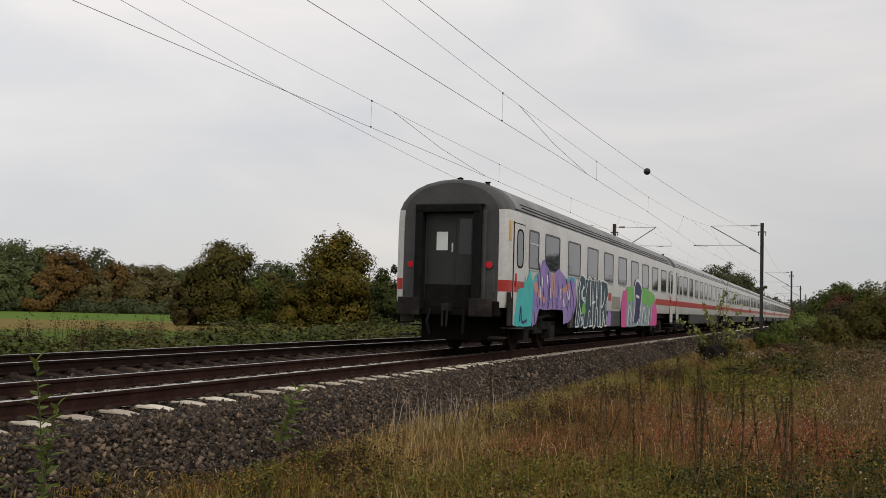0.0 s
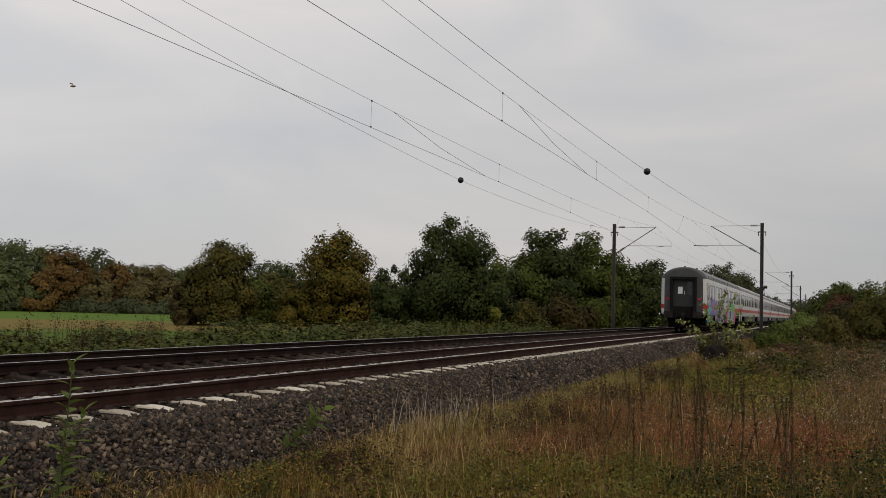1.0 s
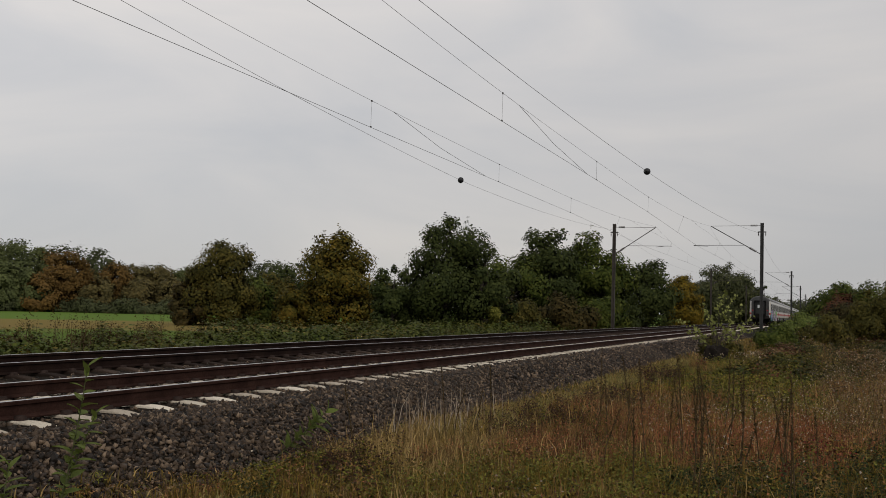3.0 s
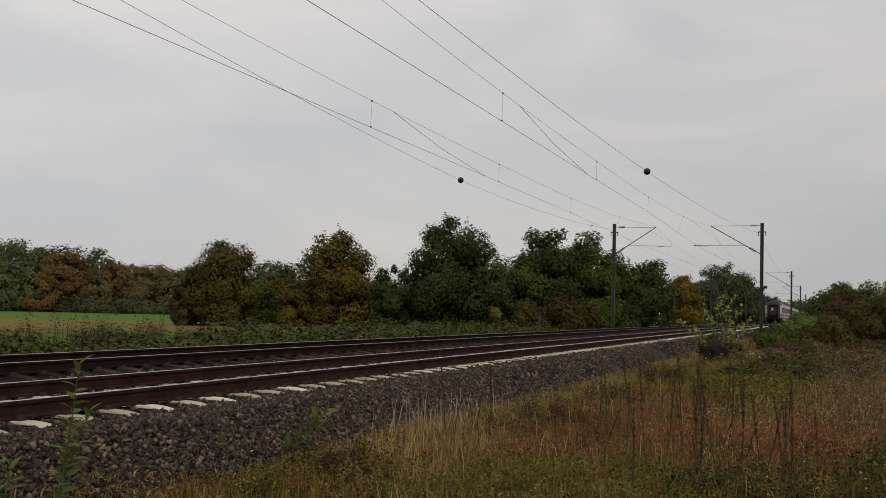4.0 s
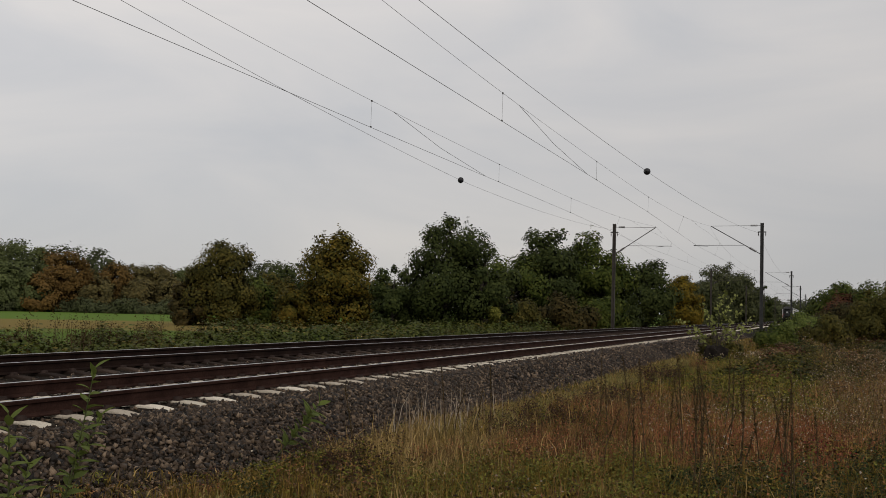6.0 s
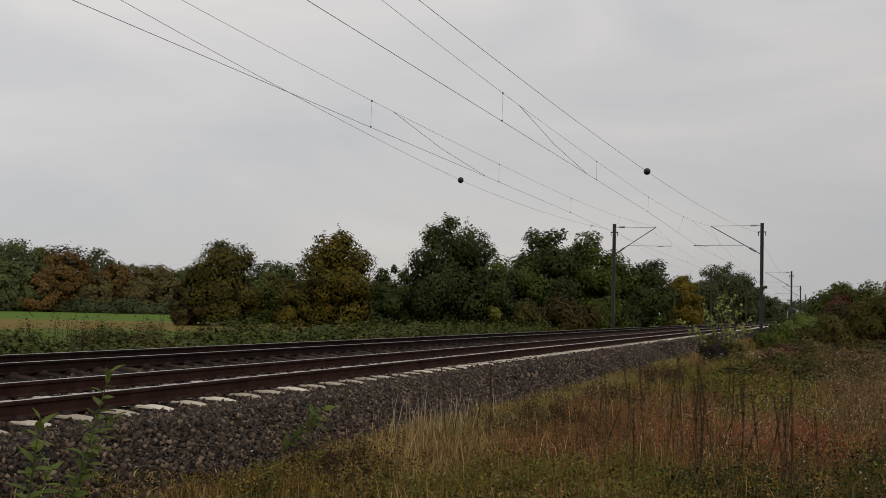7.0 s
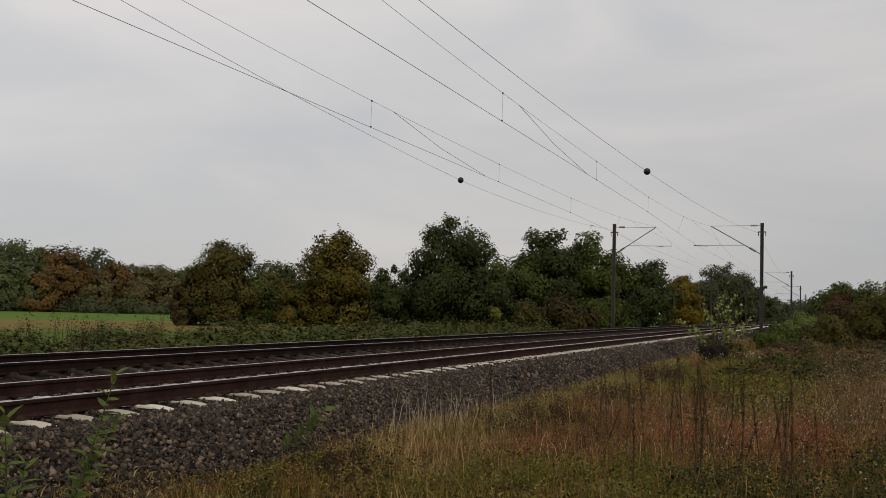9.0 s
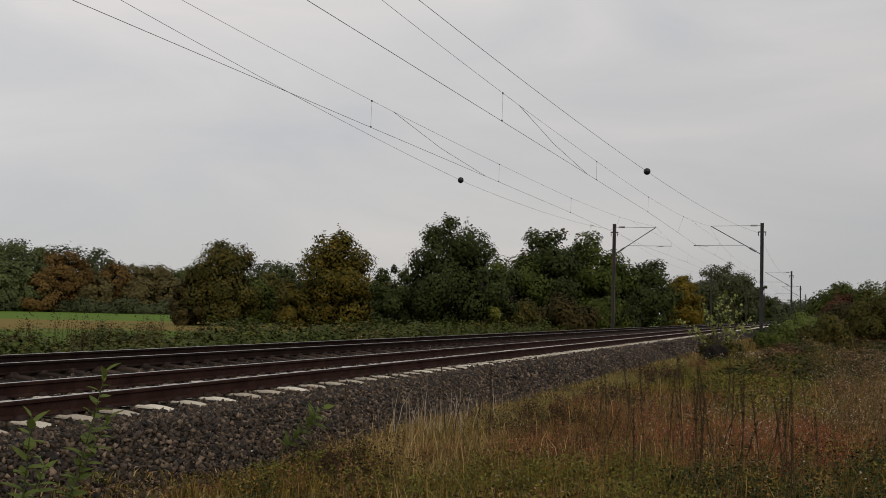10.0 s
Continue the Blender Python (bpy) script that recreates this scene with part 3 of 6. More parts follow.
# ---- trees and bushes ----
def make_tree(name, x, y, height, radius, seed, material, label, category="tree", n=9000, size=0.24, low=0.12, lobes=70, slim=0.95, lean=0.0, peak=0.55, twigs=40):
    """A tree or bush: tapered trunk, limbs out to the clumps of its crown, and leaves round each clump."""
    rng = np.random.default_rng(seed)
    n, size, height = int(n * 1.7), size * (0.87 if y < 100 else 0.81), height * 1.07
    z0 = float(ground_z(x, y))
    th = empty(name, x, y, z0 - 0.02, label, category)
    c = []
    while len(c) < lobes:
        u = rng.uniform(-1, 1, 3)
        h = (u[2] + 1) / 2
        wide = (math.sin(math.pi * (0.16 + 0.76 * h) ** 0.8) ** peak) if h < 1 else 0
        if u[0] ** 2 + u[1] ** 2 < wide ** 2 and rng.random() < 0.25 + 0.75 * (u[0] ** 2 + u[1] ** 2 + (h - 0.5) ** 2):
            c.append((u[0] * radius * 0.86 + lean * h * radius, u[1] * radius * 0.86, height * (low + 0.02 + (0.90 - low) * h)))
    c = np.array(c)
    lr = rng.uniform(0.17, 0.33, lobes) * radius * 1.25
    lr *= np.clip((height - c[:, 2]) / (0.25 * height), 0.45, 1)
    wood = bmesh.new()
    tr = max(0.05, height * 0.018)
    tube(wood, [(0, 0, -0.1), (0.02 * height * rng.normal(), 0.02 * height * rng.normal(), height * 0.35), (lean * radius * 0.5, 0, height * 0.75)], [tr * 1.3, tr, tr * 0.35], 8)
    for k in range(lobes):
        a = Vector((0, 0, max(0.05, min(c[k][2] * 0.55, height * 0.6))))
        b = Vector(c[k])
        m = (a + b) / 2 + Vector((0, 0, -0.06 * height * rng.random()))
        tube(wood, [a, m, b], [tr * 0.4, tr * 0.22, tr * 0.07], 4, caps=False)
    tips = []
    for k in range(twigs):
        i = int(rng.integers(lobes))
        d = Vector(unit(rng, 1)[0])
        d.z = abs(d.z) + 0.35
        d.normalize()
        b = Vector(c[i]) + d * float(lr[i]) * rng.uniform(1.05, 1.7)
        tube(wood, [Vector(c[i]), b], [tr * 0.09, tr * 0.03], 3, caps=False)
        tips.append((np.array(c[i]), np.array(b)))
    part("trunk", wood, BARK, th, "dark trunk and limbs")
    pick = rng.choice(lobes, n, p=lr ** 2 / np.sum(lr ** 2))
    d = unit(rng, n)
    d[:, 2] = d[:, 2] * 0.85 + 0.1
    rr = lr[pick] * (1 - np.abs(rng.normal(0, 0.18, n)))
    P = c[pick] + d * rr[:, None] + rng.normal(0, 0.06 * radius ** 0.5, (n, 3))
    N = d.copy()
    for a, b in tips:
        k = max(6, int(26 * 0.24 / size * 0.5))
        t = rng.uniform(0.35, 1.02, k)[:, None]
        P = np.concatenate([P, a + (b - a) * t + rng.normal(0, size * 0.5, (k, 3))])
        N = np.concatenate([N, np.repeat(((b - a) / (np.linalg.norm(b - a) + 1e-9))[None], k, 0)])
    P[:, 2] = np.maximum(P[:, 2], 0.08)
    mid = P - np.array([lean * radius * 0.5, 0, height * 0.45])
    mid /= np.linalg.norm(mid, axis=1)[:, None] + 1e-9
    N = N * 0.7 + mid * 0.4 + np.array([0, 0, 0.15]) + unit(rng, len(P)) * 0.12
    N /= np.linalg.norm(N, axis=1)[:, None]
    soup("crown", leaves(P, rng, size, 0.35, slim, toward=N), LEAF_F, material, th, normals=N)
    return th


T = make_tree
T("oak_tree", -37.5, 65.8, 7.2, 3.0, 1, L_OLIVE, "round olive-brown autumn oak beyond the field edge", n=12500, size=0.22, low=0.03)
T("autumn_shrub", -39.3, 63.6, 3.6, 1.5, 2, L_BROWN, "rusty brown shrub beside an oak", "shrub", n=4500, size=0.24, low=0.0, lobes=26)
T("alder_tree", -41.4, 75.2, 4.3, 2.6, 28, L_GREEN, "green young alder between autumn trees", n=5000, size=0.28, low=0.0)
T("alder_tree", -42.4, 80.5, 5.0, 2.8, 29, L_OLIVE, "olive young alder between autumn trees", n=5000, size=0.28, low=0.0)
T("alder_tree", -43.4, 86.5, 6.2, 3.2, 30, L_DARK, "dark alder behind autumn trees", n=5500, size=0.3, low=0.0)
T("maple_tree", -32.1, 75.0, 8.7, 3.35, 3, L_GOLD, "golden-yellow autumn maple tree", n=14500, size=0.235, low=0.03, peak=0.62)
T("autumn_shrub", -35.6, 73.0, 3.6, 1.9, 31, L_GOLD, "yellowing shrub at the foot of a maple", "shrub", n=4000, size=0.24, low=0.0, lobes=24)
T("shrub", -30.9, 81.0, 3.9, 2.4, 32, L_OLIVE, "olive shrub beside the maple", "shrub", n=4500, size=0.26, low=0.0, lobes=26)
T("shrub", -26.6, 78.0, 3.6, 2.6, 33, L_DARK, "dark shrub between maple and ash", "shrub", n=4500, size=0.26, low=0.0, lobes=26)
T("ash_tree", -16.0, 60.6, 8.3, 3.2, 4, L_DARK, "dark green broad tree with an uneven crown", n=16500, size=0.19, low=0.0, lobes=60, twigs=90)
T("ash_tree", -13.3, 61.5, 7.0, 2.2, 5, L_DARK, "slimmer dark green tree beside a broad one", n=6500, size=0.22, low=0.0, lobes=36, twigs=40)
T("shrub", -18.6, 58.0, 4.6, 1.7, 34, L_DARK, "dark shrub at the foot of an ash tree", "shrub", n=4000, size=0.2, low=0.0, lobes=24)
T("shrub", -16.0, 76.0, 6.5, 3.3, 6, L_GREEN, "green shrub between dark trees", "shrub", n=7500, size=0.25, low=0.0, lobes=40)
T("willow_shrub", -11.8, 60.0, 2.3, 0.95, 44, L_YELLOWGREEN, "yellow-green young shrub before dark trees", "shrub", n=2200, size=0.16, low=0.0, lobes=20)
T("oak_tree", -14.9, 82.0, 9.2, 3.3, 7, L_DARK, "dense dark green oak by the line", n=11000, size=0.27, low=0.0)
T("lime_tree", -11.9, 89.9, 9.8, 3.5, 8, L_GREEN, "lighter green lime tree behind the mast", n=11000, size=0.28, low=0.0)
T("oak_tree", -14.4, 92.0, 8.6, 3.4, 35, L_DARK, "dark oak standing behind a lime tree", n=8000, size=0.28, low=0.0)
T("oak_tree", -10.4, 109.0, 8.0, 3.6, 9, L_DARK, "low dark oak beside the far track", n=9500, size=0.3, low=0.0)
T("willow_shrub", -10.6, 72.0, 3.0, 2.5, 10, L_BROWN, "brownish willow shrub in front of trees", "shrub", n=6000, size=0.2, low=0.0, lobes=30)
T("willow_shrub", -13.2, 68.5, 2.6, 2.2, 11, L_OLIVE, "olive willow shrub in front of trees", "shrub", n=4600, size=0.18, low=0.0, lobes=26)
T("willow_shrub", -10.0, 80.0, 3.2, 2.0, 12, L_GREEN, "green willow shrub near the mast", "shrub", n=5200, size=0.2, low=0.0, lobes=26)
T("willow_shrub", -10.5, 95.0, 3.0, 2.0, 36, L_DARK, "dark willow shrub beside the far track", "shrub", n=4500, size=0.24, low=0.0, lobes=26)
T("birch_tree", -10.6, 141.0, 7.9, 3.0, 13, L_ORANGE, "orange-yellow autumn birch beside the far track", n=7000, size=0.34, low=0.0)
T("willow_tree", -12.6, 182.0, 10.2, 4.4, 14, L_WILLOW, "feathery olive willow beyond the birch", n=6500, size=0.40, low=0.0, twigs=20)
T("willow_tree", -12.6, 160.0, 7.8, 3.4, 37, L_WILLOW, "green willow beyond the birch", n=6000, size=0.38, low=0.0, twigs=20)
T("willow_tree", -13.6, 243.0, 14.6, 7.4, 15, L_WILLOW, "wide olive-green willow by the line", n=12000, size=0.50, low=0.0, twigs=20)
T("willow_tree", -13.0, 208.0, 11.0, 5.0, 38, L_WILLOW, "green willow standing before a wider one", n=7000, size=0.45, low=0.0, twigs=20)
T("willow_tree", -12.6, 268.0, 14.8, 5.6, 43, L_WILLOW, "tall olive-green willow by the line", n=9000, size=0.52, low=0.0, twigs=20)
T("alder_tree", -11.0, 345.0, 12.6, 3.6, 16, L_DARK, "dark alder far along the line", n=5000, size=0.6, low=0.0)
T("alder_tree", -12.8, 285.0, 13.6, 5.2, 17, L_DARK, "dark alder far along the line", n=5500, size=0.55, low=0.0)
T("alder_tree", -11.0, 430.0, 11.0, 4.0, 18, L_HAZEDARK, "hazy dark alder far along the line", n=3000, size=0.7, low=0.0)
T("elder_bush", 6.95, 56.0, 1.85, 1.5, 20, L_BRIGHT, "bright green elder bush beside the grass verge", "bush", n=6500, size=0.13, low=0.0, lobes=34)
T("bramble_bush", 4.4, 37.6, 0.75, 0.8, 41, L_OLIVE, "low olive bramble at the foot of a sapling", "bush", n=2400, size=0.10, low=0.0, lobes=24)
T("elder_bush", 5.9, 50.0, 1.3, 1.2, 39, L_GREEN, "low green bush beside the verge", "bush", n=3600, size=0.12, low=0.0, lobes=22)
T("elder_bush", 9.0, 62.0, 2.5, 1.9, 21, L_BROWN, "brownish bush beside the verge", "bush", n=8500, size=0.13, low=0.0, lobes=32)
T("dogwood_bush", 9.9, 70.0, 3.4, 2.4, 22, L_RED, "dark red autumn dogwood bush", "bush", n=9500, size=0.14, low=0.0, lobes=34)
T("hawthorn_bush", 10.9, 60.0, 3.3, 2.1, 23, L_OLIVE, "olive hawthorn bush at the verge", "bush", n=11000, size=0.13, low=0.0, lobes=36)
T("hawthorn_bush", 12.2, 70.0, 4.5, 2.4, 24, L_GREEN, "tall green hawthorn bush", "bush", n=10000, size=0.15, low=0.0, lobes=36)
T("elder_bush", 8.2, 54.0, 1.9, 1.4, 40, L_OLIVE, "low olive bush beside the verge", "bush", n=4000, size=0.13, low=0.0, lobes=24)
T("field_maple", 9.7, 100.0, 5.2, 2.9, 25, L_GREEN, "green field maple behind the bushes", n=8000, size=0.27, low=0.0)
T("elder_bush", 8.0, 112.0, 3.9, 2.0, 26, L_DARK, "dark bush beside the near track", "bush", n=5500, size=0.26, low=0.0, lobes=28)


T("field_maple", 21.1, 96.8, 8.0, 2.7, 51, L_DARK, "dark round field maple away from the line", n=5000, size=0.34, low=0.0)
T("hawthorn_bush", 16.6, 100.0, 5.2, 3.0, 52, L_OLIVE, "olive hawthorn beyond the verge", "bush", n=2600, size=0.3, low=0.0, lobes=28)
T("hawthorn_bush", 19.0, 118.0, 5.6, 3.4, 53, L_DARK, "dark hawthorn beyond the verge", "bush", n=2600, size=0.32, low=0.0, lobes=28)


def far_crowns(rng, spots, leaf, per, label, m):
    """Broad crowns down to the ground, each heaped of rounded clumps; spots: x, y, height, half width."""
    allv, alln = [], []
    for x, y, h, r in spots:
        z0 = float(ground_z(x, y))
        k = 64
        a, u = rng.uniform(0, math.tau, k), rng.random(k) ** 0.95
        wide = r * np.sqrt(np.clip(1.02 - (np.maximum(u - 0.35, 0) / 0.65) ** 2.2, 0.02, 1)) * rng.uniform(0.55, 0.95, k)
        lr = rng.uniform(0.16, 0.36, k) * r * np.clip(1.3 - 0.6 * u, 0.55, 1)
        c = np.stack([x + np.cos(a) * wide, y + np.sin(a) * wide, z0 + lr * 0.3 + (h - 1.5 * lr) * u], 1)
        p = rng.choice(k, per, p=lr ** 2 / np.sum(lr ** 2))
        d = unit(rng, per)
        d[:, 2] = d[:, 2] * 0.8 + 0.2
        P = c[p] + d * (lr[p] * (1 - np.abs(rng.normal(0, 0.18, per))))[:, None]
        P += rng.normal(0, 0.07 * r, (per, 3))
        P[:, 2] = np.maximum(P[:, 2], z0 + 0.1)
        N = d * 0.5 + (P - np.array([x, y, z0 + h * 0.4])) / np.array([r, r, h * 0.6]) * 0.6 + np.array([0, 0, 0.2])
        N /= np.linalg.norm(N, axis=1)[:, None]
        alln.append(N)
        allv.append(leaves(P, rng, leaf, 0.3, 1.0, toward=N))
    tagged(soup("far_wood", np.concatenate(allv), LEAF_F, m, normals=np.concatenate(alln)), label, "far wood", kind="stuff")


def far_wood():
    """The wood at the far side of the field, and the hazy trees at the end of the line; the haze is in the leaf
    colours.
    """
    rng = np.random.default_rng(50)

    def spots(rows):
        return [(EYE[0] + d * math.sin(radians(b)), d * math.cos(radians(b)), h, r) for b, d, h, r in rows]

    green = [(-48.6, 180, 12.8, 5.2), (-47.2, 182, 13.2, 5.0), (-45.9, 180, 12.6, 4.4), (-44.9, 184, 11.6, 3.6), (-46.6, 172, 8.4, 4.0), (-45.2, 172, 7.4, 3.4), (-37.0, 184, 8.4, 3.2), (-35.8, 182, 8.2, 3.4)]
    orange = [(-44.0, 176, 10.6, 3.5), (-43.2, 175, 10.9, 3.4), (-42.6, 177, 9.2, 3.0), (-44.6, 171, 6.6, 3.2), (-40.7, 176, 9.0, 3.4)]
    olive = [(-39.9, 178, 8.8, 3.4), (-39.1, 177, 8.9, 3.4), (-38.2, 179, 9.0, 3.5), (-37.6, 173, 6.6, 3.0), (-39.4, 171, 6.0, 3.2), (-41.6, 172, 6.6, 3.0)]
    dark = [(-43.6, 200, 13.4, 4.6), (-42.6, 200, 12.8, 4.4), (-41.6, 198, 12.6, 3.6), (-40.9, 196, 10.6, 3.6), (-38.8, 205, 9.8, 5.0), (-37.0, 204, 10.2, 4.4), (-35.6, 205, 9.6, 5.0), (-33.2, 200, 11.2, 5.0), (-31.9, 198, 11.6, 4.6), (-30.4, 202, 10.8, 5.0), (-28.6, 200, 9.6, 5.0), (-26.8, 202, 9.2, 5.0), (-25.0, 200, 9.0, 5.0)]
    far_crowns(rng, spots(green), 0.36, 9500, "grey-green edge of a far wood beyond the field", L_HAZEGREEN)
    far_crowns(rng, spots(orange), 0.34, 6500, "rusty orange trees along a far wood", L_HAZEORANGE)
    far_crowns(rng, spots(olive), 0.34, 6500, "olive-brown trees along a far wood", L_HAZEOLIVE)
    far_crowns(rng, spots(dark), 0.44, 3300, "dark green treetops behind a far wood", L_HAZEDARK)
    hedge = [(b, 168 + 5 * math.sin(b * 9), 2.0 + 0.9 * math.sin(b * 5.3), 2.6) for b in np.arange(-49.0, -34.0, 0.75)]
    far_crowns(rng, spots(hedge), 0.32, 1500, "dull undergrowth at the foot of a far wood", L_HAZEDARK)
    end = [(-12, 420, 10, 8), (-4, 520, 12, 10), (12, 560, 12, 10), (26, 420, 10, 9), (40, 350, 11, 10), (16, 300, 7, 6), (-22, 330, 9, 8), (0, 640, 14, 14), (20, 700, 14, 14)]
    far_crowns(rng, end, 0.9, 2500, "hazy trees at the far end of the line", L_HAZEDARK)


far_wood()


# ---- undergrowth beyond the far track ----
def brambles():
    """Rounded mounds of bramble and weeds along the far track, with clumps of tall withered stems."""
    rng = np.random.default_rng(60)
    sets = {"bramble": ([], []), "green": ([], []), "olive": ([], [])}

    def mound(x, y, r, h, key, n, size):
        d = unit(rng, n)
        d[:, 2] = np.abs(d[:, 2])
        P = d * np.array([r, r, h]) * (1 - np.abs(rng.normal(0, 0.2, n)))[:, None] * (1 + 0.22 * np.sin(d[:, 0] * 7 + x) * np.sin(d[:, 1] * 6 + y))[:, None]
        P += rng.normal(0, 0.05, (n, 3)) + np.array([x, y, 0])
        P[:, 2] = ground_z(P[:, 0], P[:, 1]) + np.maximum(P[:, 2], 0.03)
        N = d * 0.8 + np.array([0, 0, 0.45]) + unit(rng, n) * 0.3
        N /= np.linalg.norm(N, axis=1)[:, None]
        sets[key][0].append(leaves(P, rng, size, 0.5, 0.9, toward=N))
        sets[key][1].append(N)

    for k in range(560):
        y = 9 + 80 * rng.random() ** 1.1
        off = abs(rng.normal(0, 1)) * (2.2 + 0.045 * y)
        x = -7.3 - off - (1.7 if y > 46 else 0)
        low = min(1.0, 0.42 + off * 0.4) * (0.78 + 0.008 * min(y, 45))
        r, h = rng.uniform(0.5, 1.35), rng.uniform(0.55, 1.05) * low
        key = ("bramble", "green", "olive")[int(rng.choice(3, p=(0.55, 0.28, 0.17)))]
        mound(x, y, r, h, key, int(65 + 135 * r), 0.098 + 0.0011 * y)
    for x, y, r, h in ((-12.6, 30.8, 1.1, 1.35), (-11.6, 31.6, 0.9, 1.0), (-13.4, 33.0, 1.1, 1.1), (-12.0, 23.0, 0.9, 1.05), (-11.4, 22.4, 0.7, 0.85)):
        mound(x, y, r, h, "bramble", 900, 0.10)
    for key, m, label in (("bramble", L_BRAMBLE, "dark green bramble mounds along the far track"), ("green", L_GREEN, "green nettle and bramble mounds along the far track"), ("olive", L_OLIVE, "yellowing weed mounds along the far track")):
        tagged(soup("bramble_thicket", np.concatenate(sets[key][0]), LEAF_F, m, normals=np.concatenate(sets[key][1])), label, "bramble thicket", kind="stuff")
    n = 9000
    Y = 9 + 70 * rng.random(n)
    X = -6.6 - rng.random(n) ** 1.3 * 7
    P = np.stack([X, Y, ground_z(X, Y)], 1)
    tagged(soup("verge_grass", blades(P, rng, rng.uniform(0.12, 0.42, n), 0.02, 0.5), BLADE_F, G_OLIVE), "olive grass between bramble mounds", "grass", kind="stuff")
    B, L = [], []
    for k in range(46):
        y = rng.uniform(17.5, 27.5)
        x = -8.6 - 3.6 * rng.random() - 0.10 * (y - 17)
        n = int(rng.integers(5, 13))
        X, Y = x + rng.normal(0, 0.14, n), y + rng.normal(0, 0.14, n)
        h = rng.uniform(0.7, 1.5) * rng.uniform(0.7, 1.1, n)
        F = np.stack([X, Y, ground_z(X, Y)], 1)
        B.append(blades(F, rng, h, 0.014, 0.07))
        t = rng.uniform(0.45, 1.0, (n, 16))
        Q = F[:, None] + np.array([0, 0, 1.0]) * (t * h[:, None])[..., None] + rng.normal(0, 0.03, (n, 16, 3))
        L.append(leaves(Q.reshape(-1, 3), rng, 0.05, 0.2, 0.5))
    tagged(soup("tall_dry_grass", np.concatenate(B), BLADE_F, STALK), "tall dark withered stems before the field", "grass", kind="stuff")
    tagged(soup("tall_weeds", np.concatenate(L), LEAF_F, H_SPIKE), "brown seed heads on withered stems before the field", "weeds", kind="stuff")
    n = 7000
    Y = 50 + 75 * rng.random(n)
    X = -6.5 - rng.random(n) * 2.2
    P = np.stack([X, Y, ground_z(X, Y)], 1)
    tagged(soup("verge_grass", blades(P, rng, rng.uniform(0.2, 0.6, n), 0.03, 0.4), BLADE_F, G_DRY), "dry straw-coloured grass at the foot of the trees", "grass", kind="stuff")


brambles()


# ---- the verge in front ----
# where each kind of plant grows: centre and half widths of its patches
PATCHES = {}
PATCHES["straw"] = [(3.6, 9.6, 0.55, 1.2), (4.0, 10.6, 0.6, 1.2), (4.6, 8.6, 0.5, 0.6), (3.0, 13.2, 0.35, 1.8)]
PATCHES["short"] = [(3.5, 12.6, 0.7, 1.4), (3.2, 15.5, 0.7, 2.2), (3.4, 19.0, 0.8, 3.0), (3.3, 25.0, 0.9, 4.5), (3.5, 32.0, 1.0, 5.0), (3.9, 5.6, 1.6, 0.8)]
PATCHES["dock"] = [(3.55, 8.5, 0.45, 0.35), (4.0, 8.1, 0.4, 0.35), (4.1, 11.6, 0.35, 0.5), (4.3, 13.2, 0.4, 0.7), (3.1, 13.5, 0.2, 0.4), (4.6, 17.0, 0.5, 1.2), (4.4, 24.0, 0.6, 2.0)]
PATCHES["rust"] = [(4.8, 10.5, 0.6, 0.8), (5.1, 12.0, 0.8, 1.2), (5.1, 14.8, 0.8, 1.6), (5.6, 18.0, 0.8, 2.0), (6.0, 10.4, 0.8, 0.8), (4.4, 9.5, 0.3, 0.4)]
PATCHES["pink"] = [(6.5, 12.3, 0.8, 1.6), (7.2, 12.6, 0.8, 1.6), (7.7, 13.4, 0.7, 1.8), (7.9, 11.2, 0.5, 0.8)]
PATCHES["tan"] = [(8.3, 24.0, 0.8, 4.0), (9.2, 23.0, 0.9, 4.0), (8.6, 17.6, 0.7, 2.2), (8.9, 14.6, 0.7, 1.8), (10.0, 32.0, 1.6, 6.0)]
PATCHES["green"] = [(6.1, 21.6, 1.2, 3.6), (7.2, 19.0, 0.9, 2.4), (7.4, 25.0, 1.0, 4.0), (5.3, 26.0, 0.8, 4.0), (3.2, 8.3, 0.25, 0.4), (6.5, 33.0, 1.6, 5.0)]
PATCHES["yellow"] = [(5.5, 8.6, 0.7, 0.7), (6.1, 9.0, 0.7, 0.7), (5.3, 7.8, 0.7, 0.6), (4.8, 7.5, 0.6, 0.5), (6.2, 7.8, 0.8, 0.6)]
PATCHES["nettle"] = [(8.3, 10.0, 0.55, 0.9), (8.7, 10.6, 0.6, 1.0), (8.2, 8.8, 0.7, 0.7), (7.4, 8.8, 0.6, 0.5), (3.6, 6.9, 0.25, 0.3), (5.8, 19.5, 0.4, 0.9), (6.6, 28.5, 0.6, 2.0)]
PATCHES["red"] = [(8.45, 8.7, 0.22, 0.3), (7.6, 10.3, 0.2, 0.3), (5.6, 10.9, 0.16, 0.25), (8.0, 11.6, 0.25, 0.35)]


def verge_edge(Y):
    """Where the grass begins beside the ballast."""
    return 2.78 + 0.10 * np.sin(Y * 0.9) + 0.10 * np.sin(Y * 2.3 + 1) - 0.4 * np.clip((8.2 - Y) / 2, 0, 1)


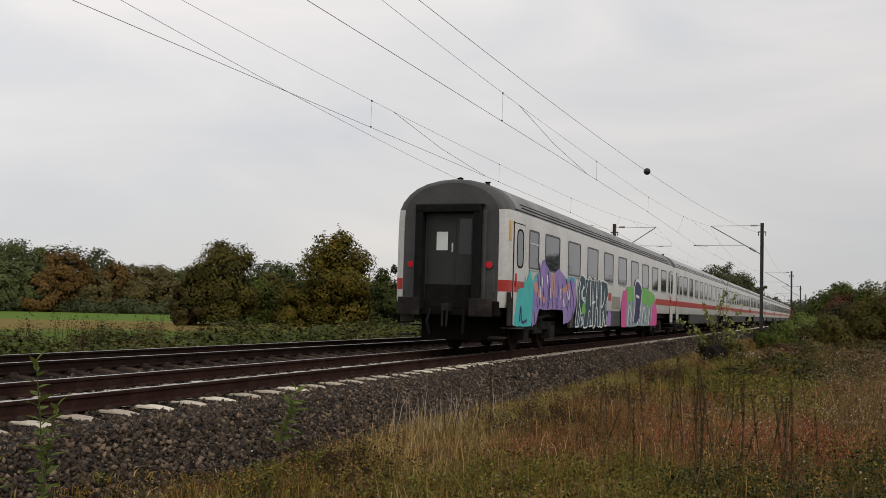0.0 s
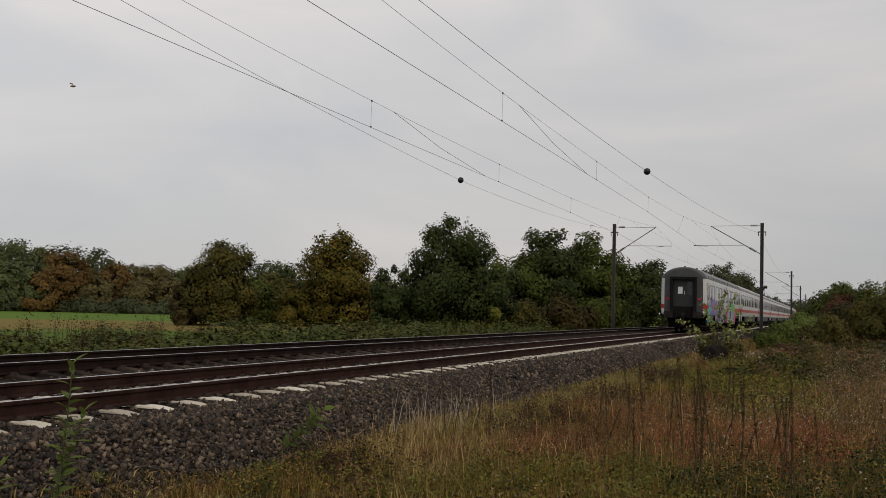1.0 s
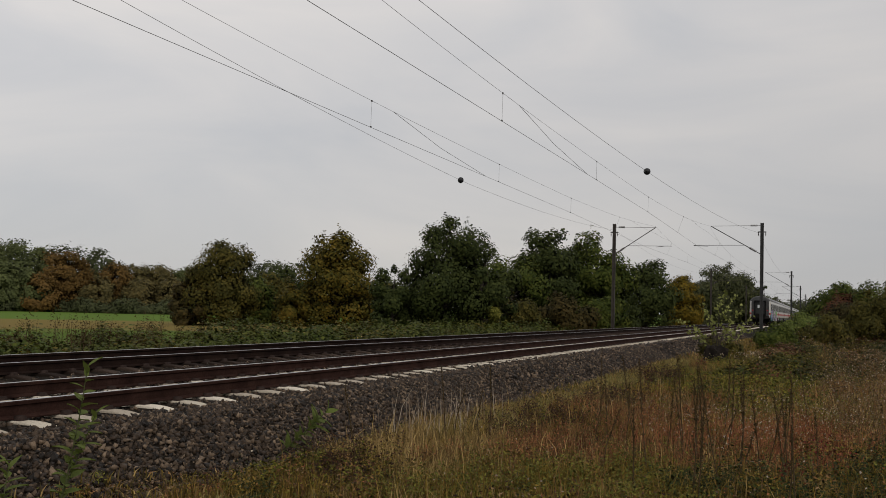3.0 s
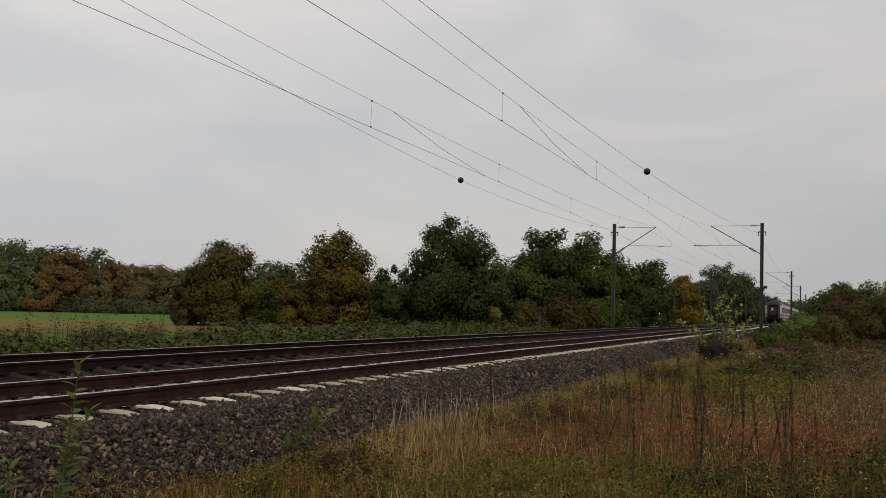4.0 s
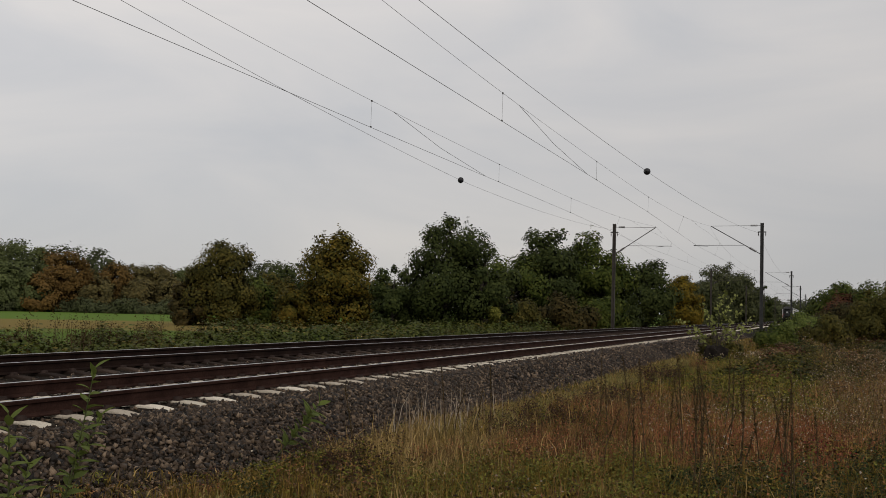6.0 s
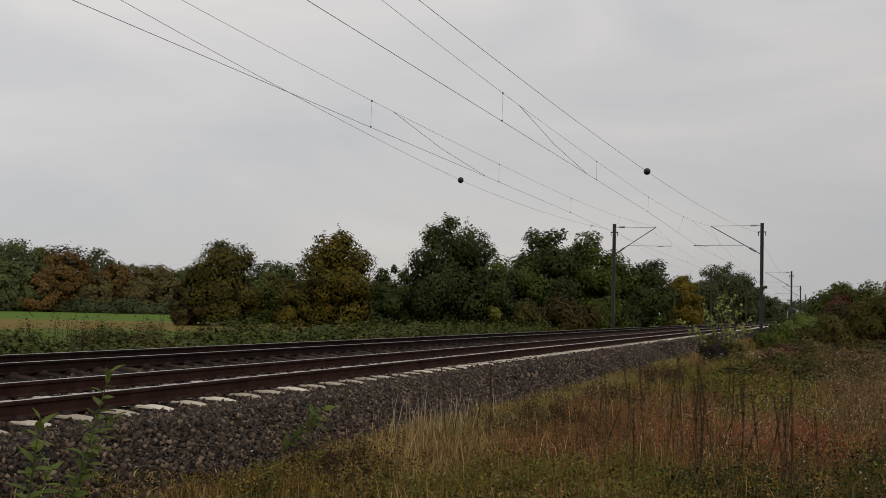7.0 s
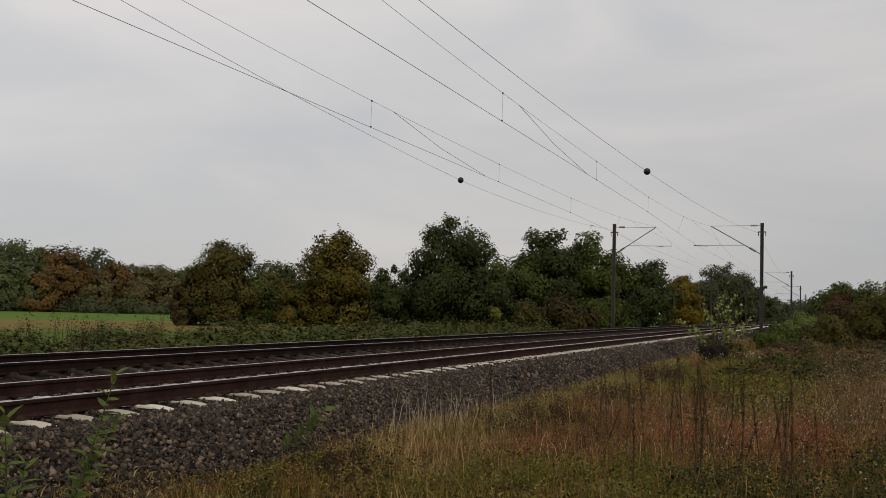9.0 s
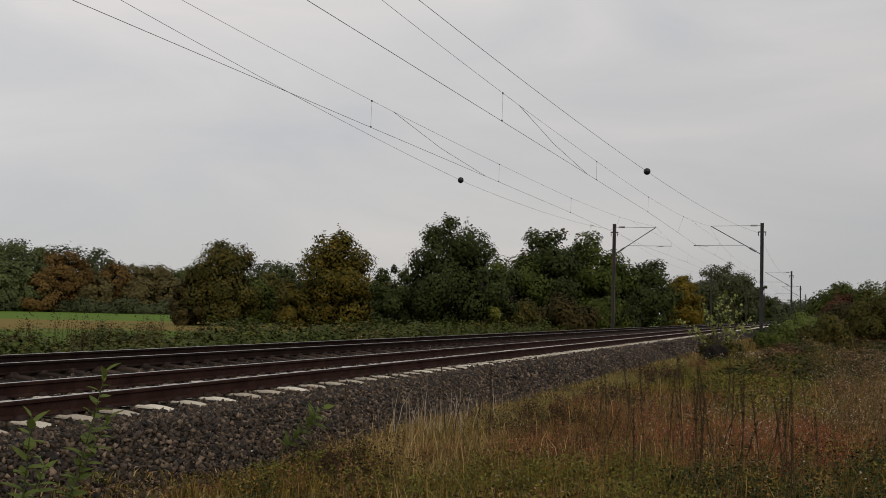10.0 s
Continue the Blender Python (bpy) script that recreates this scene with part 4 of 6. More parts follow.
def grows(X, Y, rng):
    """The kind of plant that wins at each place, as an index into PATCHES; one past the last for common weeds."""
    best = np.full(len(X), 0.30) + rng.normal(0, 0.05, len(X))
    kind = np.full(len(X), len(PATCHES))
    wob = 0.20 * np.sin(X * 3.1 + Y * 1.3) * np.sin(Y * 1.9 - X * 1.7)
    for i, spots in enumerate(PATCHES.values()):
        w = np.zeros(len(X))
        for x, y, rx, ry in spots:
            w = np.maximum(w, np.exp(-((X - x) / rx) ** 2 - ((Y - y) / ry) ** 2))
        if spots in (PATCHES["dock"], PATCHES["red"]):
            w = w * 1.5
        w = w + wob * (1 if i % 2 else -1) * (w > 0.05) + rng.normal(0, 0.17, len(X))
        kind = np.where(w > best, i, kind)
        best = np.maximum(best, w)
    return kind


# kind: blades, their height; leaves, their height, length and slimness; materials of blades, of leaves, and of the tops
RECIPES = {
    "straw": (46, 0.27, 0, 0.0, 0.0, 0.5, "dry", "olive", ""),
    "short": (52, 0.17, 8, 0.10, 0.022, 0.5, "pale", "green", ""),
    "dock": (6, 0.25, 100, 0.42, 0.027, 0.6, "thatch", "dock", ""),
    "rust": (22, 0.26, 42, 0.30, 0.026, 0.45, "brown", "rust", ""),
    "pink": (16, 0.30, 48, 0.40, 0.026, 0.4, "rust", "rust", "fluff"),
    "tan": (12, 0.36, 46, 0.52, 0.032, 0.4, "brown", "tan", "fluff"),
    "green": (16, 0.20, 56, 0.28, 0.036, 0.6, "olive", "green", ""),
    "yellow": (28, 0.28, 76, 0.33, 0.033, 0.4, "olive", "yellow", ""),
    "nettle": (20, 0.30, 84, 0.38, 0.034, 0.5, "olive", "nettle", ""),
    "red": (6, 0.2, 60, 0.30, 0.036, 0.6, "brown", "crimson", ""),
    "common": (34, 0.20, 26, 0.22, 0.026, 0.5, "olive", "brown", ""),
}
VERGE_M = {"dry": (G_DRY, "dry straw-yellow"), "pale": (G_PALE, "pale olive"), "olive": (G_OLIVE, "olive-brown"), "green": (G_GREEN, "green"), "brown": (H_BROWN, "withered brown"), "rust": (H_RED, "rust-red"), "dock": (H_DOCK, "dark red-brown"), "tan": (H_TAN, "tan withered"), "fluff": (H_FLUFF, "pale fluffy"), "yellow": (L_YELLOWGREEN, "yellow-green"), "nettle": (L_NETTLE, "dark green"), "crimson": (H_CRIMSON, "crimson"), "thatch": (G_THATCH, "matted dead")}


def upward(rng, n, amount):
    N = unit(rng, n) * amount + np.array([0, 0, 1.0])
    return N / np.linalg.norm(N, axis=1)[:, None]


def verge():
    """The verge: a mat of short dead grass, and on it tufts and leafy clumps, each kind in its patches."""
    rng = np.random.default_rng(70)
    names = list(PATCHES) + ["common"]
    tufts = {k: ([], []) for k in VERGE_M}
    herbs = {k: ([], []) for k in VERGE_M}
    for n, y0, y1, x1, w in ((28000, 4.8, 17, 9.6, 0.013), (16000, 17, 36, 12.5, 0.026), (8000, 36, 85, 18, 0.055)):
        Y = y0 + (y1 - y0) * rng.random(n)
        X = verge_edge(Y) + (x1 - verge_edge(Y)) * rng.random(n)
        P = np.stack([X, Y, ground_z(X, Y) - 0.01], 1)
        h = rng.uniform(0.05, 0.16, n) * (1 + 0.4 * (y0 > 30))
        q = rng.random(n)
        for key, lo, hi in (("thatch", 0, 0.5), ("olive", 0.5, 0.85), ("dry", 0.85, 1)):
            k = (q >= lo) & (q < hi)
            tufts[key][0].append(blades(P[k], rng, h[k], w, 0.9))
            tufts[key][1].append(upward(rng, int(k.sum()), 0.5))
    X, Y = rng.uniform(3.2, 15, 9000), rng.uniform(-8, 5, 9000)
    tufts["olive"][0].append(blades(np.stack([X, Y, ground_z(X, Y) - 0.01], 1), rng, rng.uniform(0.06, 0.2, 9000), 0.012, 0.6))
    tufts["olive"][1].append(upward(rng, 9000, 0.5))
    for n, y0, y1, x1, grow in ((2900, 4.9, 17, 9.6, 1.0), (1700, 17, 36, 12.5, 1.5), (600, 36, 75, 15, 2.4)):
        Y = y0 + (y1 - y0) * rng.random(n) ** (1.2 if y0 < 10 else 1.0)
        X = verge_edge(Y) + (x1 - verge_edge(Y)) * rng.random(n)
        kind = grows(X, Y, rng)
        for x, y, kk in zip(X, Y, kind):
            nb, hb, nl, hl, size, slim, mb, ml, mt = RECIPES[names[kk]]
            edge = float(np.clip((x - 2.6) / 0.8, 0.45, 1)) * (1 + float(np.clip((x - 5.2) / 2, 0, 1)) * float(np.clip((y - 26) / 12, 0, 1)) * rng.uniform(0.1, 1.5))
            stout = rng.random() < 0.14
            big = rng.uniform(0.6, 1.1) * (1.4 if stout else 1.0)
            R = 0.14 * big * grow * (1.7 if stout else 1.0)
            nb, nl = (int(nb * 1.9), int(nl * 2.2)) if stout else (nb, nl)
            if nb:
                nb = int(nb * rng.uniform(0.5, 1.05))
                a, d = rng.uniform(0, math.tau, nb), R * np.sqrt(rng.random(nb))
                P = np.stack([x + d * np.cos(a), y + d * np.sin(a), np.full(nb, float(ground_z(x, y)) - 0.02)], 1)
                B = blades(P, rng, hb * big * edge * rng.uniform(0.45, 1.2, nb), 0.0078 * grow, 0.38)
                key = mb if rng.random() < 0.8 else ("olive", "dry", "thatch", "brown")[int(rng.integers(4))]
                tufts[key][0].append(B)
                tufts[key][1].append(upward(rng, nb, 0.6))
            if nl:
                nl = int(nl * rng.uniform(0.6, 1.25))
                a, u, t = rng.uniform(0, math.tau, nl), np.sqrt(rng.random(nl)), rng.random(nl) ** 0.6
                top = hl * big * edge * (1 - 0.55 * u ** 2)
                D = np.stack([np.cos(a) * u, np.sin(a) * u, np.zeros(nl)], 1)
                P = np.array([x, y, float(ground_z(x, y))]) + D * R * 1.15 + np.array([0, 0, 1.0]) * (top * t)[:, None]
                N = D * 0.6 + unit(rng, nl) * 0.35 + np.array([0, 0, 0.7])
                N /= np.linalg.norm(N, axis=1)[:, None]
                key = ml if rng.random() < 0.74 else ("olive", "brown", "green", "yellow")[int(rng.integers(4))]
                herbs[key][0].append(leaves(P, rng, size * grow ** 0.8, 0.4, slim, toward=N))
                herbs[key][1].append(N)
                if mt and rng.random() < 0.6:
                    k = 7
                    Q = np.array([x, y, float(ground_z(x, y)) + hl * big * edge]) + rng.normal(0, 1, (k, 3)) * np.array([R * 0.8, R * 0.8, hl * 0.12])
                    herbs[mt][0].append(leaves(Q, rng, 0.020 * grow, 0.4, 0.7))
                    herbs[mt][1].append(upward(rng, k, 0.4))
    for key, (m, word) in VERGE_M.items():
        if tufts[key][0]:
            tagged(soup("verge_grass", np.concatenate(tufts[key][0]), BLADE_F, m, normals=np.concatenate(tufts[key][1])), word + " grass tufts on the railway verge", "grass", kind="stuff")
        if herbs[key][0]:
            tagged(soup("verge_weeds", np.concatenate(herbs[key][0]), LEAF_F, m, normals=np.concatenate(herbs[key][1])), word + " leafy weeds on the railway verge", "weeds", kind="stuff")


verge()


def weed_mounds():
    """Waist-low heaps of mixed weeds between the grass and the bushes at the far side of the verge."""
    rng = np.random.default_rng(75)
    sets = [([], []) for _ in range(5)]
    for k in range(260):
        y = rng.uniform(25, 62)
        x = 5.6 + 0.02 * (y - 25) + rng.random() * (2.6 + 0.11 * y)
        r = rng.uniform(0.3, 0.75) * (0.7 + y / 70)
        h = rng.uniform(0.25, 0.62) * min(1.0, 0.45 + 0.35 * (x - 5.3)) * (0.7 + y / 80)
        n = int(130 + 110 * r)
        d = unit(rng, n)
        d[:, 2] = np.abs(d[:, 2])
        P = d * np.array([r, r, h]) * (1 - np.abs(rng.normal(0, 0.22, n)))[:, None] + rng.normal(0, 0.05, (n, 3)) + np.array([x, y, 0])
        P[:, 2] = ground_z(P[:, 0], P[:, 1]) + np.maximum(P[:, 2], 0.03)
        N = d * 0.8 + np.array([0, 0, 0.4]) + unit(rng, n) * 0.3
        N /= np.linalg.norm(N, axis=1)[:, None]
        i = int(rng.choice(5, p=(0.30, 0.24, 0.22, 0.14, 0.10)))
        sets[i][0].append(leaves(P, rng, 0.055 + 0.0012 * y, 0.5, 0.7, toward=N))
        sets[i][1].append(N)
    for (V, N), m, word in zip(sets, (L_BROWN, L_OLIVE, L_NETTLE, H_TAN, L_RED), ("brownish", "olive", "dark green", "tan withered", "reddish")):
        tagged(soup("weed_mounds", np.concatenate(V), LEAF_F, m, normals=np.concatenate(N)), word + " heaps of weeds before the bushes", "weeds", kind="stuff")


weed_mounds()


def pale_stems():
    rng = np.random.default_rng(95)
    n = 90
    X, Y = rng.uniform(2.95, 3.7, n), rng.uniform(10.2, 13.6, n)
    tagged(soup("straw_stems", blades(np.stack([X, Y, ground_z(X, Y)], 1), rng, rng.uniform(0.4, 0.75, n), 0.007, 0.25), BLADE_F, H_FLUFF), "pale dry grass stems leaning over the ballast", "grass", kind="stuff")
    n = 620
    Y = 8.0 + 14 * rng.random(n) ** 1.2
    X = 3.1 + (5.6 + 0.05 * Y - 3.1 + 2.6) * rng.random(n)
    P = np.stack([X, Y, ground_z(X, Y)], 1)
    h = rng.uniform(0.28, 0.58, n)
    k = rng.random(n) < 0.55
    for sel, m, word in ((k, G_DRY, "straw-yellow"), (~k, H_TAN, "tan")):
        tagged(soup("straw_stems", blades(P[sel], rng, h[sel], 0.0075, 0.42), BLADE_F, m), word + " dry grass stems above the weeds", "grass", kind="stuff")
    k = 130
    P = np.stack([rng.normal(5.57, 0.45, k), rng.normal(35.16, 1.6, k), np.full(k, -0.62)], 1)
    P[:, 2] = ground_z(P[:, 0], P[:, 1]) + rng.uniform(0.22, 0.42, k)
    tagged(soup("wildflowers", leaves(P, rng, 0.05, 0.4, 0.8), LEAF_F, H_FLUFF), "small whitish wildflowers beside a tree stump", "plants", kind="stuff")
    for x, y, m, k, label in ((-7.1, 30.0, YELLOWP, 26, "small yellow wildflowers beside the far track"), (-8.4, 16.2, L_ORANGE, 60, "orange autumn leaves on a bramble"), (-8.8, 22.0, L_ORANGE, 30, "orange autumn leaves on a bramble")):
        P = rng.normal(0, 0.09, (k, 3)) + np.array([x, y, float(ground_z(x, y)) + 0.42])
        tagged(soup("wildflowers" if m is YELLOWP else "orange_leaves", leaves(P, rng, 0.07, 0.3, 0.8), LEAF_F, m), label, "plants", kind="stuff")


pale_stems()


def dead_stalk(seed, h):
    """A dead upright weed: thin stem and a dense brown seed spike of many small husks."""
    rng = np.random.default_rng(seed)
    th = empty("dead_weed", 0, 0, -5, "dead upright dark brown weed with a seed spike", "dead weed", "dead weeds on the verge")
    b1, b2 = rng.normal(0, 0.05, 2)
    mid, top = Vector((b1, b2, h * 0.5)), Vector((b1 * 2 + rng.normal(0, 0.03), b2 * 2, h))
    part("stem", tubed([(0, 0, -0.05), mid, top], [0.0065, 0.0055, 0.003], 5), STALK, th)
    n = int(170 * h)
    t = rng.uniform(0.42, 1.0, n) ** 0.8
    P = np.array(mid)[None] + (np.array(top) - np.array(mid))[None] * ((t - 0.42) / 0.58)[:, None] + rng.normal(0, 0.0065, (n, 3)) * (1.15 - 0.6 * np.abs(t - 0.75))[:, None]
    P = np.concatenate([P, rng.normal(0, 0.035, (30, 3)) * [1, 1, 0] + np.array(mid)[None] * rng.uniform(0.2, 1, (30, 1))])
    tagged(soup("seed_spike", leaves(P, rng, 0.018, 0.1, 0.5), LEAF_F, H_SPIKE, th), kind="stuff")
    return th


def plant_stalks():
    rng = np.random.default_rng(90)
    kinds = [dead_stalk(200 + k, h) for k, h in enumerate((0.95, 1.1, 0.8, 1.2, 0.7))]
    first = set()
    for i in range(40):
        y = 8.0 + 6.5 * rng.random() ** 1.4
        x = 7.975 + y * rng.uniform(-0.235, 0.0)
        if i > 34:
            y = 7.6 + 4 * rng.random()
            x = 3.4 + 1.6 * rng.random()
        k = int(rng.integers(len(kinds)))
        m = pose(x, y, float(ground_z(x, y)), rng.normal(0, 4), rng.normal(-5, 4), rng.normal(0, 25))
        if k not in first:
            first.add(k)
            kinds[k].matrix_basis = m
        else:
            copy_thing(kinds[k], m)


plant_stalks()


# ---- leafy plants that sway ----
def shoot(name, x, y, h, seed, m, label, leaf, pairs, stems=1, rest=(0.0, 0.0)):
    """A young shoot with pointed leaves on a thin stem; it sways about its foot."""
    rng = np.random.default_rng(seed)
    th = empty(name, x, y, float(ground_z(x, y)), label, "wild plant")
    for s in range(stems):
        hs = h * (1.0 if s == 0 else rng.uniform(0.55, 0.85))
        fx, fy = (0, 0) if s == 0 else rng.normal(0, 0.06, 2)
        bend = rng.normal(0, 0.05, 2)
        pts = [Vector((fx + bend[0] * t * t * 2, fy + bend[1] * t * t * 2, hs * t)) for t in (-0.04, 0.25, 0.5, 0.75, 1.0)]
        part("stem", tubed(pts, [0.007, 0.006, 0.005, 0.004, 0.002], 6), STALKGREEN, th)
        for k in range(pairs):
            t = 0.15 + 0.85 * (k + rng.random() * 0.5) / pairs
            c = Vector((fx + bend[0] * t * t * 2, fy + bend[1] * t * t * 2, hs * t))
            az = k * 2.4 + rng.normal(0, 0.3)
            L = leaf * rng.uniform(0.75, 1.25) * (1.0 if t < 0.85 else 0.75)
            up = rng.uniform(0.15, 0.8) + (0.9 if t > 0.92 else 0)
            out = Vector((math.cos(az), math.sin(az), up)).normalized()
            side = out.cross(Vector((0, 0, 1))).normalized()
            nrm = side.cross(out)
            bm = bmesh.new()
            rows = []
            for u, w, d in ((0.0, 0.02, 0), (0.2, 0.20, 0.02), (0.45, 0.27, 0.0), (0.7, 0.19, -0.05), (1.0, 0.01, -0.16)):
                q = c + out * L * (u + 0.06) + nrm * (d * L)
                rows.append([bm.verts.new(q - side * w * L + nrm * 0.06 * L), bm.verts.new(q), bm.verts.new(q + side * w * L + nrm * 0.06 * L)])
            for r0, r1 in zip(rows, rows[1:]):
                for j in range(2):
                    bm.faces.new((r0[j], r0[j + 1], r1[j + 1], r1[j]))
            part("leaf", bm, m, th, smooth=True)
    return th


shoot_left = shoot("young_shoot", 3.82, 4.33, 1.27, 300, L_BRIGHT, "young green leafy shoot swaying in front of the ballast", 0.105, 38, 2)
shoot_corner = shoot("young_shoot", 4.42, 3.45, 1.08, 301, L_BRIGHT, "green leafy shoot close to the camera", 0.11, 34, 2)
shoot_mid = shoot("young_sapling", 2.62, 8.8, 0.76, 302, L_BRIGHT, "small broad-leaved green sapling at the ballast foot", 0.17, 26, 1)


def pale_shrub():
    """The thin shrub with pale leaves, and the dark stump below it."""
    rng = np.random.default_rng(310)
    x, y = 4.4, 36.0
    th = empty("poplar_sapling", x, y, float(ground_z(x, y)), "thin poplar sapling with pale green-white leaves", "sapling")
    P = []
    ends = ((0.43, 2.95), (-0.53, 2.15), (-0.85, 1.3), (-1.28, 1.45), (0.75, 2.55), (1.4, 1.7), (0.96, 2.0), (0.53, 1.4), (1.5, 1.45), (-0.2, 1.75), (-0.9, 1.0), (0.2, 2.3), (1.0, 1.1))
    for dx, h in ends:
        b = Vector((dx, rng.normal(0, 0.35), h))
        m_ = Vector((b.x * 0.3, b.y * 0.3, h * 0.55))
        part("branch", tubed([(0, 0, -0.05), m_, b], [0.018, 0.011, 0.004], 5), BARK, th)
        t = rng.uniform(0.0, 1.04, 30)[:, None]
        P.append(np.array(m_)[None] * (1 - t) + np.array(b)[None] * t + rng.normal(0, 0.06, (30, 3)))
    soup("crown", leaves(np.concatenate(P), rng, 0.13, 0.2, 0.8), LEAF_F, L_PALE, th)
    st = empty("tree_stump", 4.55, 34.4, float(ground_z(4.55, 34.4)), "dark weathered tree stump in the grass", "tree stump")
    bm = bmesh.new()
    rings = []
    for z, r in ((-0.1, 0.50), (0.1, 0.44), (0.28, 0.40), (0.46, 0.37), (0.58, 0.27), (0.54, 0.08)):
        rings.append([bm.verts.new((math.cos(a) * r * (1 + 0.16 * math.sin(a * 3 + z * 4) + rng.uniform(-0.14, 0.14)), math.sin(a) * r * (1 + 0.12 * math.cos(a * 5)), z + (0.04 * math.sin(a * 2) + rng.uniform(-0.10, 0.12)) * (z > 0.2))) for a in np.arange(16) * math.tau / 16])
    for r0, r1 in zip(rings, rings[1:]):
        for k in range(16):
            bm.faces.new((r0[k], r0[(k + 1) % 16], r1[(k + 1) % 16], r1[k]))
    bm.faces.new(rings[-1])
    part("trunk_base", bm, DARKBARK, st)


pale_shrub()


# ---- the train ----
COACH = 26.4
BODY = 26.05
SIDE = [(1.36, 1.06), (1.405, 1.20), (1.41, 1.6), (1.41, 2.9), (1.40, 3.12), (1.385, 3.31)]
ROOF = [(1.385, 3.31), (1.30, 3.50), (1.15, 3.68), (0.95, 3.83), (0.70, 3.94), (0.36, 4.02), (0.0, 4.05)]
ENDS = [(0.0, 0.835, 0.12), (0.025, 0.90, 0.085), (0.06, 0.945, 0.055), (0.13, 0.982, 0.025), (0.28, 1.0, 0.006), (0.5, 1.0, 0.0)]
STATIONS = ENDS + [(BODY / 2, 1.0, 0.0)] + [(BODY - a, b, c) for a, b, c in ENDS[::-1]]


def loft(profile, stations, out=0.0, mirror=False):
    """A strip of the coach's skin along its length; profile: (half width, height) from below upwards."""
    bm = bmesh.new()
    rows = []
    for y, sx, drop in stations:
        row = []
        for x, z in profile:
            zz = z - drop * max(0.0, (z - 3.2) / 0.85)
            row.append(bm.verts.new(((-1 if mirror else 1) * (x * sx + out), y - (out if y < 1 else -out if y > BODY - 1 else 0), zz)))
        rows.append(row)
    for a, b in zip(rows, rows[1:]):
        for k in range(len(profile) - 1):
            q = (a[k], b[k], b[k + 1], a[k + 1])
            bm.faces.new(q[::-1] if mirror else q)
    return bm


def cut(stations, y0, y1):
    """The stations between y0 and y1, with both ends put in."""
    ys = [s[0] for s in stations]
    f = lambda y: (y, float(np.interp(y, ys, [s[1] for s in stations])), float(np.interp(y, ys, [s[2] for s in stations])))
    return [f(y0)] + [s for s in stations if y0 < s[0] < y1] + [f(y1)]


def rounded(y0, y1, z0, z1, r=0.09, k=4):
    pts = []
    for cy, cz, a0 in ((y1 - r, z1 - r, 0), (y0 + r, z1 - r, 90), (y0 + r, z0 + r, 180), (y1 - r, z0 + r, 270)):
        for i in range(k + 1):
            a = radians(a0 + 90 * i / k)
            pts.append((cy + r * math.cos(a), cz + r * math.sin(a)))
    return pts


def plate(outline, x, s, thick=0.006):
    """A flat plate with that outline of (y, z) on the coach's side; s: +1 or -1."""
    a, b = sorted((s * x, s * (x + thick)))
    return prism(outline, a, b, "x")


def ring(outline, inner, x, s, thick):
    bm = bmesh.new()
    n = len(outline)
    o0 = [bm.verts.new((s * x, y, z)) for y, z in outline]
    o1 = [bm.verts.new((s * (x + thick), y, z)) for y, z in outline]
    i1 = [bm.verts.new((s * (x + thick), y, z)) for y, z in inner]
    i0 = [bm.verts.new((s * x, y, z)) for y, z in inner]
    for k in range(n):
        j = (k + 1) % n
        bm.faces.new((o0[k], o0[j], o1[j], o1[k]))
        bm.faces.new((o1[k], o1[j], i1[j], i1[k]))
        bm.faces.new((i1[k], i1[j], i0[j], i0[k]))
    bmesh.ops.recalc_face_normals(bm, faces=bm.faces[:])
    return bm


def window(th, y0, y1, z0, z1, s, r=0.09, bar=False, glass=None):
    fr = part("window", ring(rounded(y0, y1, z0, z1, r), rounded(y0 + 0.045, y1 - 0.045, z0 + 0.045, z1 - 0.045, max(0.02, r - 0.03)), 1.408, s, 0.014), FRAMEM, th, "dark rubber-framed coach window")
    part("pane", plate(rounded(y0 + 0.03, y1 - 0.03, z0 + 0.03, z1 - 0.03, max(0.02, r - 0.02)), 1.404, s, 0.009), glass or GLASS, fr)
    part("sill", boxed(min(s * 1.41, s * 1.428), max(s * 1.41, s * 1.428), y0 + 0.03, y1 - 0.03, z0 - 0.03, z0 + 0.004), ALU, fr)
    if bar:
        part("vent_bar", boxed(min(s * 1.412, s * 1.428), max(s * 1.412, s * 1.428), y0 + 0.04, y1 - 0.04, z1 - 0.36, z1 - 0.32), ALU, fr)


